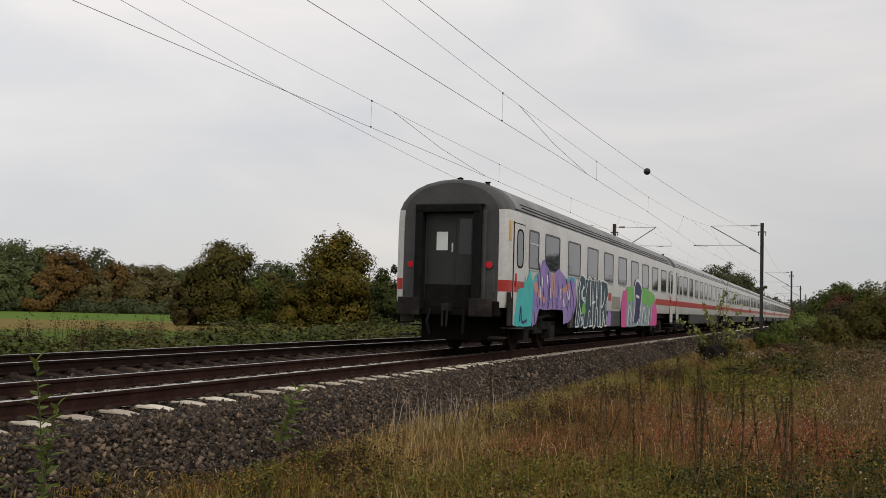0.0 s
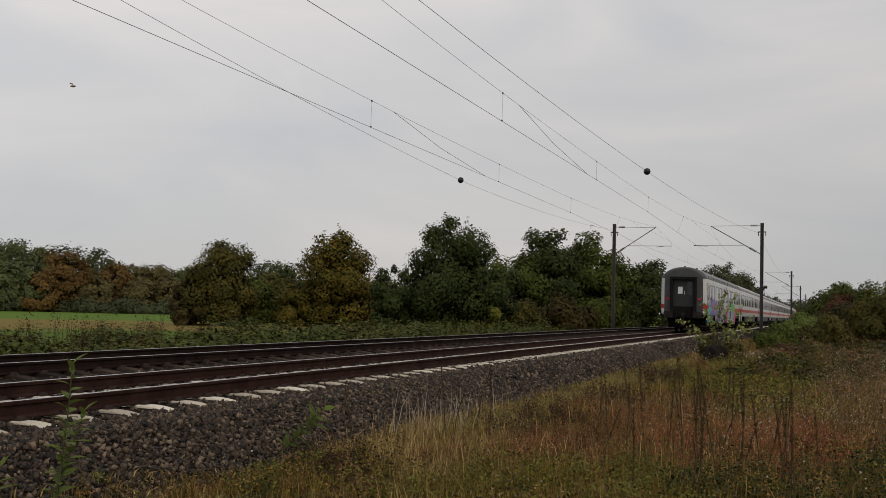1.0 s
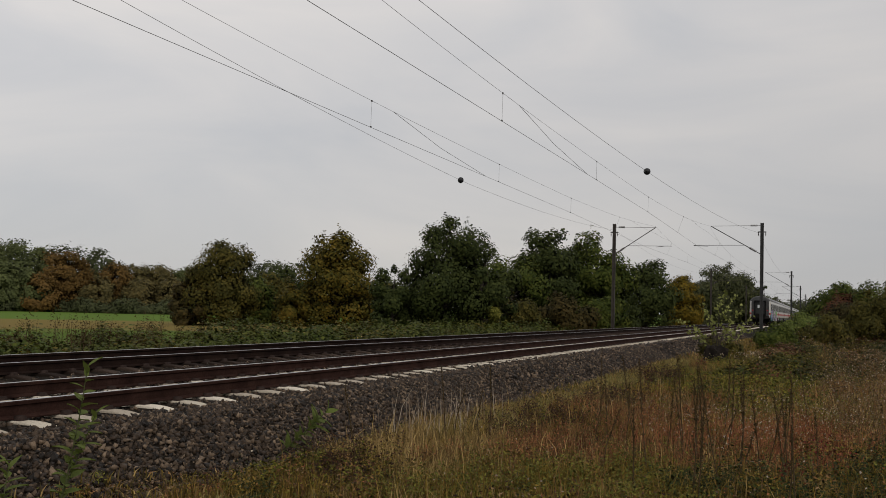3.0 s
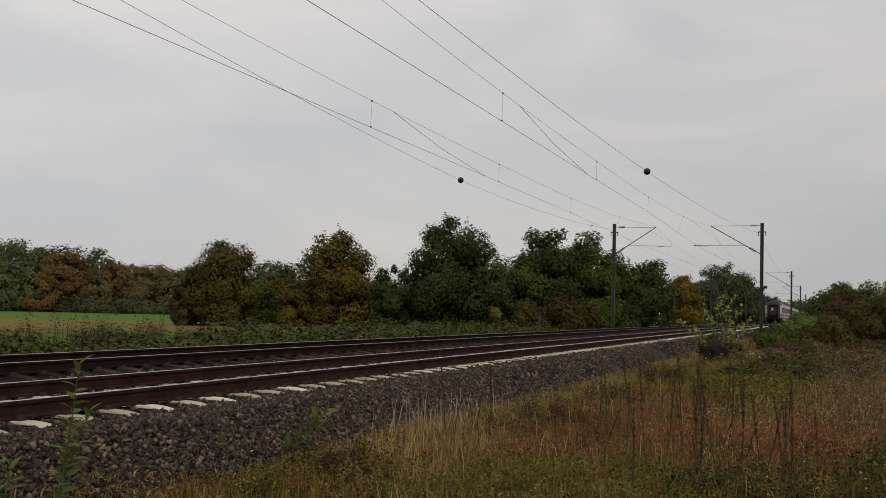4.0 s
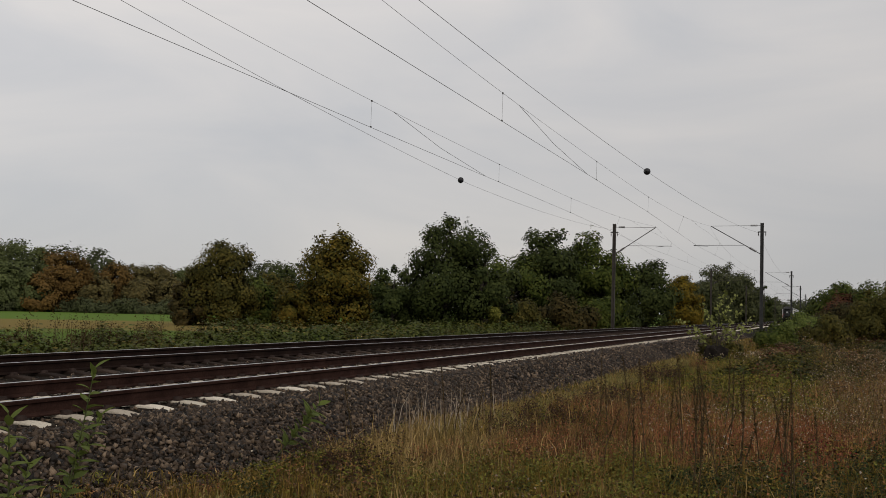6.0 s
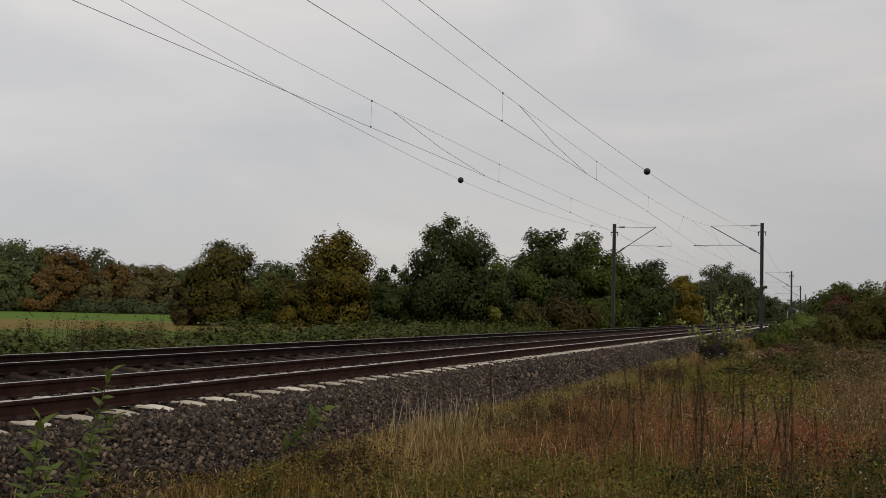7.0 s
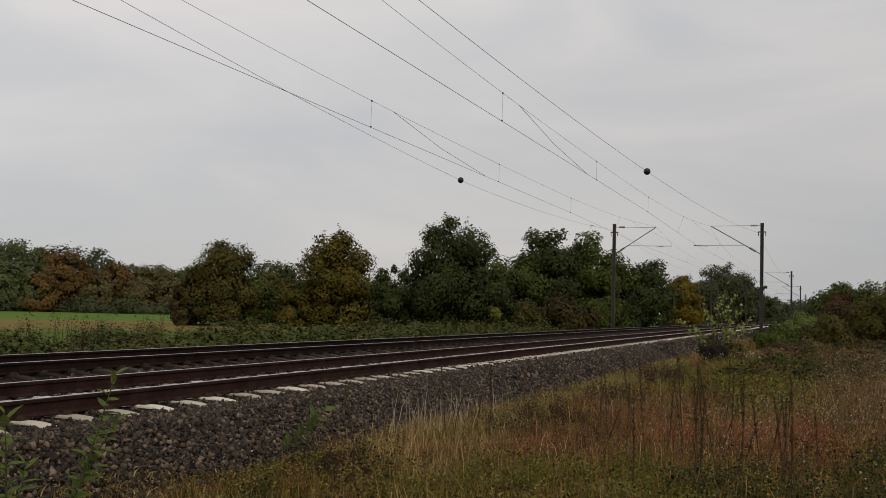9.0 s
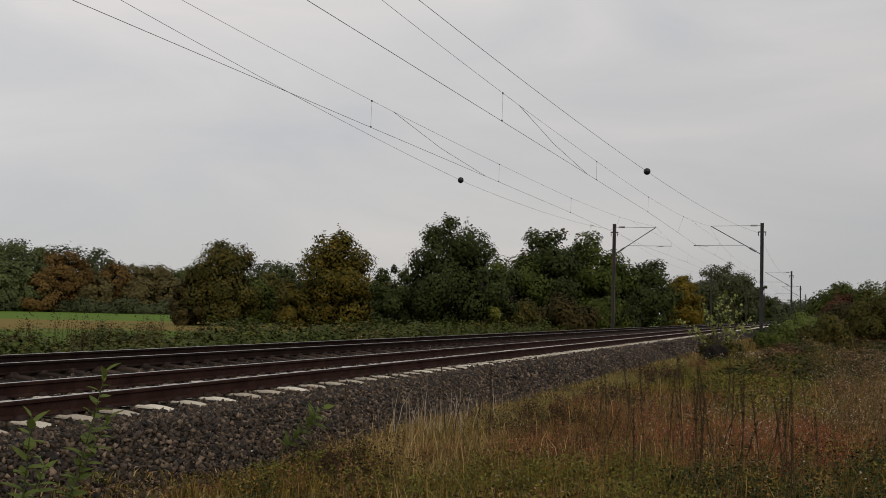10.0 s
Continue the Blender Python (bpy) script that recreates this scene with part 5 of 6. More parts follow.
def coach_door(th, y0, s):
    d = part("door", plate(rounded(y0, y0 + 0.86, 0.66, 3.02, 0.06), 1.410, s, 0.010), WHITE, th)
    part("seal", ring(rounded(y0 - 0.025, y0 + 0.885, 0.64, 3.045, 0.07), rounded(y0, y0 + 0.86, 0.66, 3.02, 0.06), 1.408, s, 0.007), RUBBER, d)
    part("door_gap", boxed(min(s * 1.408, s * 1.417), max(s * 1.408, s * 1.417), y0 - 0.07, y0 - 0.02, 0.64, 3.06), RUBBER, d)
    part("door_pane", plate(rounded(y0 + 0.22, y0 + 0.68, 2.03, 2.88, 0.16), 1.420, s, 0.004), GLASS, d)
    part("pane_seal", ring(rounded(y0 + 0.19, y0 + 0.71, 2.0, 2.91, 0.18), rounded(y0 + 0.23, y0 + 0.67, 2.04, 2.87, 0.15), 1.418, s, 0.012), RUBBER, d)
    part("red_stripe", plate([(y0 + 0.02, 1.43), (y0 + 0.84, 1.43), (y0 + 0.84, 1.69), (y0 + 0.02, 1.69)], 1.4195, s, 0.002), REDP, d, "red stripe across the door")
    part("handle", boxed(min(s * 1.42, s * 1.45), max(s * 1.42, s * 1.45), y0 + 0.1, y0 + 0.16, 1.55, 1.86, 0.01), REDP, d, "small red door handle")
    part("step", boxed(min(s * 1.12, s * 1.44), max(s * 1.12, s * 1.44), y0 + 0.02, y0 + 0.84, 0.58, 0.61, 0.008), SKIRT, d)


def bogie(th, yc):
    bo = part("bogie", boxed(-1.12, 1.12, yc - 0.35, yc + 0.35, 0.42, 0.86, 0.05), UNDER, th, "black bogie with disc wheels")
    for s in (-1, 1):
        bm = boxed(s * 1.0 - 0.11, s * 1.0 + 0.11, yc - 1.75, yc + 1.75, 0.52, 0.74, 0.04)
        box(bm, s * 1.0 - 0.16, s * 1.0 + 0.16, yc - 1.48, yc - 1.02, 0.28, 0.62, 0.05)
        box(bm, s * 1.0 - 0.16, s * 1.0 + 0.16, yc + 1.02, yc + 1.48, 0.28, 0.62, 0.05)
        part("side_frame", bm, UNDER, bo)
        part("spring", tubed([(s * 1.0, yc, 0.6), (s * 1.0, yc, 1.0)], 0.2, 14), RUBBER, bo)
        part("damper", tubed([(s * 1.2, yc - 0.9, 0.8), (s * 1.2, yc + 0.5, 0.9)], 0.05, 8), UNDER, bo)
    # solid near-black block, fills the bright gap between the wheels
    part("brake_gear", boxed(-0.62, 0.62, yc - 1.75, yc + 1.75, 0.30, 0.80, 0.05), SOOT_SHADE, bo)
    for o in (-1.25, 1.25):
        part("axle", tubed([(-0.9, yc + o, 0.46), (0.9, yc + o, 0.46)], 0.085, 12), UNDER, bo)
        for s in (-1, 1):
            w = bmesh.new()
            tube(w, [(s * 0.685, yc + o, 0.46), (s * 0.715, yc + o, 0.46), (s * 0.72, yc + o, 0.46), (s * 0.82, yc + o, 0.46)], [0.485, 0.485, 0.462, 0.455], 28)
            part("wheel", w, RUST_OLD, bo)


def end_fittings(th, y, s, tail):
    """Everything on the end wall: gangway, doors, buffers, lamps. s: -1 for the end at y that faces back."""
    f = lambda a, b: tuple(sorted((y + s * a, y + s * b)))
    gw = part("gangway", boxed(-0.80, -0.62, *f(-0.02, 0.25), 0.98, 3.30, 0.03), RUBBER, th, "black rubber gangway frame")
    part("rubber_bulge", boxed(0.62, 0.80, *f(-0.02, 0.25), 0.98, 3.30, 0.03), RUBBER, gw)
    part("rubber_bulge", boxed(-0.80, 0.80, *f(-0.02, 0.27), 3.22, 3.40, 0.04), RUBBER, gw)
    part("rain_strip", boxed(-0.84, 0.84, *f(0.0, 0.20), 3.39, 3.42, 0.008), RIB, gw)
    for sx in (-1, 1):
        part("cheek", boxed(min(sx * 0.80, sx * 0.90), max(sx * 0.80, sx * 0.90), *f(-0.02, 0.10), 1.0, 3.28, 0.03), GREYEND, gw)
    part("fall_plate", boxed(-0.60, 0.60, *f(-0.01, 0.03), 1.02, 1.56, 0.02), SOOT_SHADE, gw)
    for x0, x1 in ((-0.58, 0.145), (0.165, 0.58)):
        d = part("end_door", boxed(x0, x1, *f(-0.02, 0.018), 1.5, 3.2, 0.006), DOORG, th, "grey sliding end door leaf")
        if x0 < 0:
            part("pane", boxed(-0.34, -0.06, *f(0.016, 0.026), 2.35, 2.78, 0.004), PANE_LIGHT, d, "pale lit door window")
            part("handle", boxed(0.05, 0.09, *f(0.016, 0.06), 2.30, 2.52, 0.008), ALU, d)
        else:
            part("pane", boxed(0.22, 0.52, *f(0.016, 0.024), 2.25, 3.08, 0.004), GLASS_DARK, d, "dark glass of the end door")
        part("kick_panel", boxed(x0 + 0.05, x1 - 0.05, *f(0.016, 0.026), 1.56, 2.12, 0.006), DOORG, d)
    for sx in (-1, 1):
        lamp = part("tail_lamp", tubed([(sx * 0.965, y - s * 0.03, 2.02), (sx * 0.965, y + s * 0.035, 2.02)], [0.105, 0.095], 20), GREYEND, th, "red tail lamp in a grey housing")
        part("lens", tubed([(sx * 0.965, y + s * 0.03, 2.02), (sx * 0.965, y + s * 0.05, 2.02)], [0.082, 0.066], 20), TAIL if tail else RUBBER, lamp)
        bu = part("buffer", tubed([(sx * 0.875, y - s * 0.3, 1.05), (sx * 0.875, y + s * 0.12, 1.05), (sx * 0.875, y + s * 0.3, 1.05)], [0.15, 0.15, 0.12], 16), UNDER, th, "black round buffer")
        part("buffer_plate", boxed(sx * 0.875 - 0.27, sx * 0.875 + 0.27, *f(0.27, 0.35), 0.84, 1.25, 0.035), UNDER, bu)
        part("grab_rail", tubed([(sx * 1.10, y + s * 0.03, 1.3), (sx * 1.10, y + s * 0.08, 1.4), (sx * 1.10, y + s * 0.08, 1.75), (sx * 1.10, y + s * 0.03, 1.8)], 0.014, 6), GREYEND, th)
        part("hose", tubed([(sx * 0.42, y + s * 0.1, 1.0), (sx * 0.45, y + s * 0.22, 0.7), (sx * 0.40, y + s * 0.16, 0.42)], 0.035, 8), RUBBER, th)
    part("headstock", boxed(-1.22, 1.22, *f(-0.35, 0.02), 0.86, 1.20, 0.03), SOOT_SHADE, th)
    hook = part("coupling", boxed(-0.09, 0.09, *f(-0.1, 0.28), 0.95, 1.13, 0.02), UNDER, th, "black screw coupling hook")
    part("link", tubed([(-0.06, y + s * 0.24, 1.0), (-0.05, y + s * 0.27, 0.6), (0.05, y + s * 0.27, 0.6), (0.06, y + s * 0.24, 1.0)], 0.03, 8), UNDER, hook)
    part("end_step", boxed(-1.3, -0.95, *f(-0.4, -0.05), 0.35, 0.40, 0.01), UNDER, th)
    part("end_step", boxed(0.95, 1.3, *f(-0.4, -0.05), 0.35, 0.40, 0.01), UNDER, th)


def coach(label, tail=False, roof_m=ROOFLIGHT, painted=False, windows=10):
    th = empty("passenger_coach", 0, 0, 0, label, "train coach", "coaches of the train")
    for mir in (False, True):
        part("side_wall", loft(SIDE, STATIONS, 0.0, mir), WHITE, th, smooth=True)
        part("roof", loft(ROOF, cut(STATIONS, 0.7, BODY - 0.7), 0.0, mir), roof_m, th, smooth=True)
        for a, b in ((0.0, 0.7), (BODY - 0.7, BODY)):
            part("roof_hood", loft(ROOF, cut(STATIONS, a, b), 0.0, mir), GREYEND, th, "dark grey rounded roof end", smooth=True)
        stripe = [(0.0, 1.3), (20.6, BODY)] if painted and not mir else [(0.0, BODY)]
        for a, b in stripe:
            part("red_stripe", loft([(1.41, 1.43), (1.41, 1.69)], cut(STATIONS, a, b), 0.004, mir), REDP, th, "red stripe along the side")
        for k, zz in enumerate((3.36, 3.45, 3.53)):
            x = float(np.interp(zz, [p[1] for p in ROOF], [p[0] for p in ROOF]))
            part("roof_rib", tubed([((-1 if mir else 1) * (x + 0.004), 1.2 if k else 0.6, zz), ((-1 if mir else 1) * (x + 0.004), BODY - 1.2, zz)], 0.016, 5), RIB, th)
        s = -1 if mir else 1
        part("skirt", boxed(min(s * 1.30, s * 1.385), max(s * 1.30, s * 1.385), 5.9, 20.3, 0.56, 1.08, 0.02), SKIRT, th, "dark grey skirt panel")
        coach_door(th, 0.42, s)
        coach_door(th, BODY - 1.28, s)
        window(th, 1.62, 2.48, 2.02, 2.98, s, 0.07, True)
        window(th, 24.25, 24.65, 2.02, 2.98, s, 0.06)
        for k in range(9):
            y = 3.06 + 2.375 * k
            window(th, y, y + 1.47, 2.02, 3.0, s, glass=GLASS if painted else GLASS_DARK)
    for s, y, st in ((-1, 0.0, STATIONS[0]), (1, BODY, STATIONS[-1])):
        bm = bmesh.new()
        pr = [(x * st[1], z - st[2] * max(0.0, (z - 3.2) / 0.85)) for x, z in SIDE + ROOF[1:]]
        outline = pr + [(-x, z) for x, z in pr[-2::-1]]
        f = bm.faces.new([bm.verts.new((x, y, z)) for x, z in outline])
        bmesh.ops.recalc_face_normals(bm, faces=[f])
        if f.normal.y * s < 0:
            f.normal_flip()
        part("end_wall", bm, GREYEND, th, "dark grey flat end wall")
        end_fittings(th, y, s, tail and s < 0)
    part("underframe", boxed(-1.15, 1.15, 0.2, BODY - 0.2, 0.84, 1.10, 0.03), UNDER, th)
    # near-black plate added to close the bright gap under the coach end
    part("gap_plate", boxed(-1.05, 1.05, 0.9, 1.0, 0.26, 0.88, 0.02), SOOT_SHADE, th)
    part("underfloor_box", boxed(-1.1, 1.1, 8.0, 12.5, 0.40, 0.86, 0.05), UNDER, th)
    part("underfloor_box", boxed(-1.1, 1.1, 14.0, 17.5, 0.46, 0.86, 0.05), UNDER, th)
    # more boxes, added to block the daylight showing under the floor
    for y0, y1, z0 in ((5.7, 7.8, 0.38), (12.7, 13.8, 0.42), (17.7, 20.2, 0.38)):
        part("underfloor_box", boxed(-1.05, 1.05, y0, y1, z0, 0.86, 0.05), SOOT_SHADE, th)
    bogie(th, 3.65)
    bogie(th, BODY - 3.65)
    for x, y in ((0.0, 0.5), (0.75, 0.35)):
        z = 4.03 if x == 0 else 3.9
        part("roof_vent", tubed([(x, y, z - 0.06), (x, y, z + 0.05), (x, y, z + 0.07)], [0.05, 0.05, 0.09], 10), RIB, th)
    if painted:
        part("yellow_mark", plate([(0.12, 2.6), (0.26, 2.6), (0.26, 3.06), (0.12, 3.06)], 1.395, 1, 0.012), YELLOWP, th, "faded yellow class mark")
        part("service_flap", plate(rounded(11.55, 12.9, 1.19, 1.58, 0.04), 1.411, 1, 0.008), BEIGE, th, "beige service flap")
        # raised dark plate, stands in for the shaded recess by the corner
        part("tread_board", plate([(0.06, 0.66), (0.40, 0.66), (0.38, 1.2), (0.24, 1.42), (0.06, 1.42)], 1.385, 1, 0.026), UNDER, th)
        graffiti(th)
    return th


def curve(points, closed, sub):
    """A smooth line through (y, z) points."""
    p = [np.array(q, float) for q in points]
    n = len(p)
    at = (lambda i: p[i % n]) if closed else (lambda i: p[min(max(i, 0), n - 1)])
    out = []
    for i in range(n if closed else n - 1):
        a, b, c, d = at(i - 1), at(i), at(i + 1), at(i + 2)
        for k in range(sub):
            t = k / sub
            out.append(0.5 * (2 * b + (c - a) * t + (2 * a - 5 * b + 4 * c - d) * t * t + (3 * b - a - 3 * c + d) * t ** 3))
    return out if closed else out + [p[-1]]


def blob(points, seed, rough=0.05, sub=6):
    """An outline of (y, z) with rounded corners and slightly wavering sprayed edges."""
    rng = np.random.default_rng(seed)
    n = len(points)
    p = [np.array(q, float) for q in points]
    straight = [p[i] + (p[(i + 1) % n] - p[i]) * k / sub for i in range(n) for k in range(sub)]
    return [tuple(a * 0.7 + b * 0.3 + rng.normal(0, rough * 0.25, 2)) for a, b in zip(straight, curve(points, True, sub))]


def stroke(points, w, x):
    """A painted line of that width along (y, z) points."""
    bm = bmesh.new()
    prev = None
    p = curve(points, False, 5) if len(points) < 12 else [np.array(q, float) for q in points]
    for i in range(len(p)):
        d = p[min(i + 1, len(p) - 1)] - p[max(i - 1, 0)]
        nrm = np.array([-d[1], d[0]]) / (np.linalg.norm(d) + 1e-9) * w / 2
        cur = [bm.verts.new((x, *(p[i] + nrm))), bm.verts.new((x, *(p[i] - nrm)))]
        if prev:
            bm.faces.new((prev[0], prev[1], cur[1], cur[0]))
        prev = cur
    bmesh.ops.recalc_face_normals(bm, faces=bm.faces[:])
    if bm.faces and sum(f.normal.x for f in bm.faces) < 0:
        bmesh.ops.reverse_faces(bm, faces=bm.faces[:])
    return bm


def graffiti(th):
    def paint(name, pts, x, m, seed, rough=0.04, label=""):
        part(name, plate(blob(pts, seed, rough), x, 1, 0.003), m, th, label)

    def line(pts, w, x, m):
        part("graffiti_outline", stroke(pts, w, x), m, th)

    paint("graffiti_patch", [(0.50, 0.66), (1.9, 0.64), (2.0, 1.2), (2.35, 1.95), (1.95, 1.72), (1.72, 2.02), (1.45, 1.7), (1.3, 1.85), (1.2, 1.55), (0.75, 1.5), (0.62, 1.15)], 1.4225, TEALP, 1, 0.035, "turquoise sprayed patch")
    paint("graffiti_patch", [(1.95, 0.66), (2.3, 0.72), (2.6, 1.06), (4.9, 1.04), (5.0, 0.68), (5.55, 0.72), (6.2, 1.0), (6.45, 1.45), (6.05, 2.0), (5.4, 1.86), (4.9, 2.03), (4.4, 2.16), (3.7, 1.95), (3.35, 2.12), (2.9, 2.32), (2.5, 1.98), (2.05, 1.6)], 1.4255, PURPLEP, 2, 0.05, "purple sprayed letters")
    paint("graffiti_patch", [(1.9, 1.66), (2.3, 1.72), (2.7, 1.45), (3.1, 1.32), (3.0, 1.2), (2.5, 1.35), (2.1, 1.52)], 1.4285, ORANGEP, 3, 0.03)
    paint("graffiti_patch", [(4.5, 1.62), (5.1, 1.68), (5.6, 1.86), (5.5, 1.62), (4.9, 1.50)], 1.4285, ORANGEP, 4, 0.03)
    paint("graffiti_patch", [(3.6, 1.95), (3.95, 2.0), (4.0, 1.45), (3.7, 1.35)], 1.4285, ORANGEP, 5, 0.03)
    paint("graffiti_patch", [(5.0, 1.78), (5.6, 2.0), (6.2, 2.02), (6.4, 1.7), (5.8, 1.62)], 1.4240, TEALP, 6, 0.03)
    for pts in ([(2.5, 2.2), (2.62, 1.7), (2.55, 1.15)], [(3.35, 2.05), (3.5, 1.5), (3.4, 1.1)], [(4.15, 1.4), (4.2, 1.05)], [(2.95, 1.5), (3.0, 1.15)], [(5.2, 1.9), (5.5, 1.45), (5.4, 1.05)], [(5.65, 1.9), (6.1, 1.3), (5.9, 0.8)], [(2.1, 1.0), (2.2, 0.7)], [(0.9, 0.75), (1.0, 1.1), (1.1, 0.75), (1.5, 0.78)]):
        line(pts, 0.07, 1.4305, NAVY)
    for pts in ([(2.75, 1.85), (2.9, 1.6)], [(3.25, 1.95), (3.3, 1.7)], [(5.35, 1.6), (5.5, 1.35)], [(4.9, 1.35), (5.05, 1.15)]):
        line(pts, 0.09, 1.4310, OUTLINE)
    # folds and shadows inside the purple letters
    for k, y in enumerate((2.35, 2.85, 3.30, 3.80, 4.30, 4.80, 5.25, 5.75)):
        z = 1.95 - 0.10 * (k % 3)
        line([(y, z), (y + 0.10 - 0.05 * (k % 2), z - 0.32), (y - 0.02, z - 0.62), (y + 0.06, 1.10)], 0.045, 1.4320, NAVY)
    for y in (2.6, 3.55, 4.6, 5.55):
        line([(y, 1.62), (y + 0.05, 1.48), (y + 0.02, 1.36)], 0.05, 1.4325, OUTLINE)
    for y0, z0 in ((6.75, 1.05), (7.25, 0.9), (8.3, 0.8), (9.0, 0.85), (9.75, 0.8), (10.2, 0.95)):
        line([(y0, z0), (y0 - 0.08, z0 - 0.2), (y0 - 0.20, 0.60)], 0.05, 1.4325, OUTLINE)
    for y0 in (14.6, 15.2, 16.5, 17.6, 18.4, 19.1):
        line([(y0, 1.45), (y0 + 0.14, 1.12), (y0 - 0.05, 0.85), (y0 + 0.12, 0.62)], 0.06, 1.4325, NAVY)
        line([(y0 + 0.25, 1.25), (y0 + 0.36, 0.98), (y0 + 0.22, 0.72)], 0.05, 1.4328, OUTLINE)
    # dark teal letters with white outlines
    letters = [[(6.35, 0.60), (6.75, 0.60), (6.95, 0.95), (7.35, 1.05), (7.45, 1.45), (7.10, 1.40), (7.05, 1.62), (7.50, 1.78), (7.45, 2.06), (6.95, 2.10), (6.60, 1.75), (6.52, 1.20)],
               [(7.35, 0.58), (7.85, 0.58), (8.05, 1.05), (8.20, 1.05), (8.25, 0.62), (8.55, 0.62), (8.50, 1.45), (8.35, 2.02), (7.95, 2.08), (7.65, 1.60)],
               [(8.60, 0.58), (8.90, 0.58), (9.00, 1.15), (9.25, 1.15), (9.30, 0.60), (9.60, 0.60), (9.55, 2.02), (9.30, 2.04), (9.22, 1.48), (9.02, 1.48), (8.98, 2.04), (8.70, 2.04)],
               [(9.70, 0.58), (10.0, 0.58), (10.10, 1.10), (10.35, 0.60), (10.70, 0.62), (10.45, 1.25), (10.80, 1.60), (10.65, 1.98), (9.75, 2.02)]]
    paint("graffiti_patch", [(6.30, 0.60), (7.5, 0.56), (9.0, 0.58), (10.75, 0.58), (10.6, 1.2), (10.75, 1.92), (9.6, 2.0), (8.5, 2.02), (7.4, 1.98), (6.75, 1.9), (6.5, 1.3)], 1.4216, DARKTEAL, 9, 0.04, "dark teal sprayed ground")
    for k, pts in enumerate(letters):
        paint("graffiti_letter", pts, 1.4225 + 0.0008 * k, DARKTEAL, 10 + k, 0.03, "dark teal sprayed letter with a white outline")
        edge = blob(pts, 30 + k, 0.015)
        line(edge + [edge[0]], 0.042, 1.4290, OUTLINE)
    for pts in ([(6.9, 1.9), (6.75, 1.4), (7.0, 1.0)], [(7.3, 1.8), (7.15, 1.5), (7.45, 1.3)], [(8.2, 1.95), (8.25, 1.2)], [(8.45, 1.3), (8.9, 1.35)], [(9.1, 1.9), (9.1, 1.3), (9.3, 0.9)], [(9.8, 1.9), (9.8, 1.2), (10.2, 1.4), (10.3, 1.8)], [(10.0, 1.05), (10.35, 0.7)], [(7.0, 0.9), (7.3, 0.65)]):
        line(pts, 0.07, 1.4295, OUTLINE)
    paint("graffiti_patch", [(7.1, 0.95), (7.6, 1.0), (7.5, 1.3), (7.2, 1.25)], 1.4300, GREENP, 15, 0.04)
    part("red_stripe", plate([(10.95, 1.43), (11.4, 1.43), (11.4, 1.69), (10.95, 1.69)], 1.412, 1, 0.004), REDP, th)
    paint("graffiti_patch", [(10.6, 0.6), (11.3, 0.6), (11.4, 1.0), (10.9, 1.1)], 1.4225, PURPLEP, 16, 0.04)
    # pink, green and grey piece
    paint("graffiti_patch", [(13.15, 0.55), (14.4, 0.55), (14.3, 1.2), (14.5, 1.75), (13.5, 1.85), (13.1, 1.3)], 1.4225, PINKP, 17, 0.04, "pink sprayed patch")
    paint("graffiti_patch", [(14.1, 0.56), (17.6, 0.54), (20.0, 0.58), (20.2, 1.4), (18.5, 1.9), (17.0, 1.95), (15.0, 2.05), (14.2, 1.9)], 1.4235, CHROMEP, 18, 0.05, "silver-grey sprayed letters")
    paint("graffiti_patch", [(14.2, 1.45), (15.3, 1.5), (15.4, 2.02), (14.1, 1.98)], 1.4255, GREENP, 19, 0.05, "green sprayed patch")
    paint("graffiti_patch", [(17.2, 1.5), (19.0, 1.3), (20.3, 1.5), (20.2, 1.85), (18.2, 2.05), (17.2, 2.0)], 1.4255, GREENP, 20, 0.05, "green sprayed patch")
    paint("graffiti_letter", [(15.45, 0.72), (16.0, 0.66), (16.65, 0.72), (16.95, 1.3), (17.15, 2.0), (16.7, 2.16), (16.15, 2.30), (15.6, 2.02), (15.75, 1.4)], 1.4270, NAVY, 21, 0.04, "dark sprayed letter")
    paint("graffiti_patch", [(19.3, 0.56), (20.8, 0.56), (20.9, 1.2), (20.3, 1.6), (19.6, 1.2)], 1.4270, PINKP, 22, 0.04, "pink sprayed patch")
    for pts in ([(15.45, 0.72), (15.75, 1.4), (15.6, 2.02), (16.15, 2.30), (17.15, 2.0), (16.95, 1.3), (16.65, 0.72)], [(14.3, 0.6), (14.6, 1.3), (15.2, 0.8)], [(15.9, 1.7), (16.6, 1.65)], [(17.2, 0.6), (17.7, 1.3), (18.3, 0.7), (18.6, 1.4)], [(18.8, 0.6), (19.2, 1.4)], [(16.2, 0.6), (16.8, 0.9)]):
        line(pts, 0.10, 1.4310, OUTLINE)


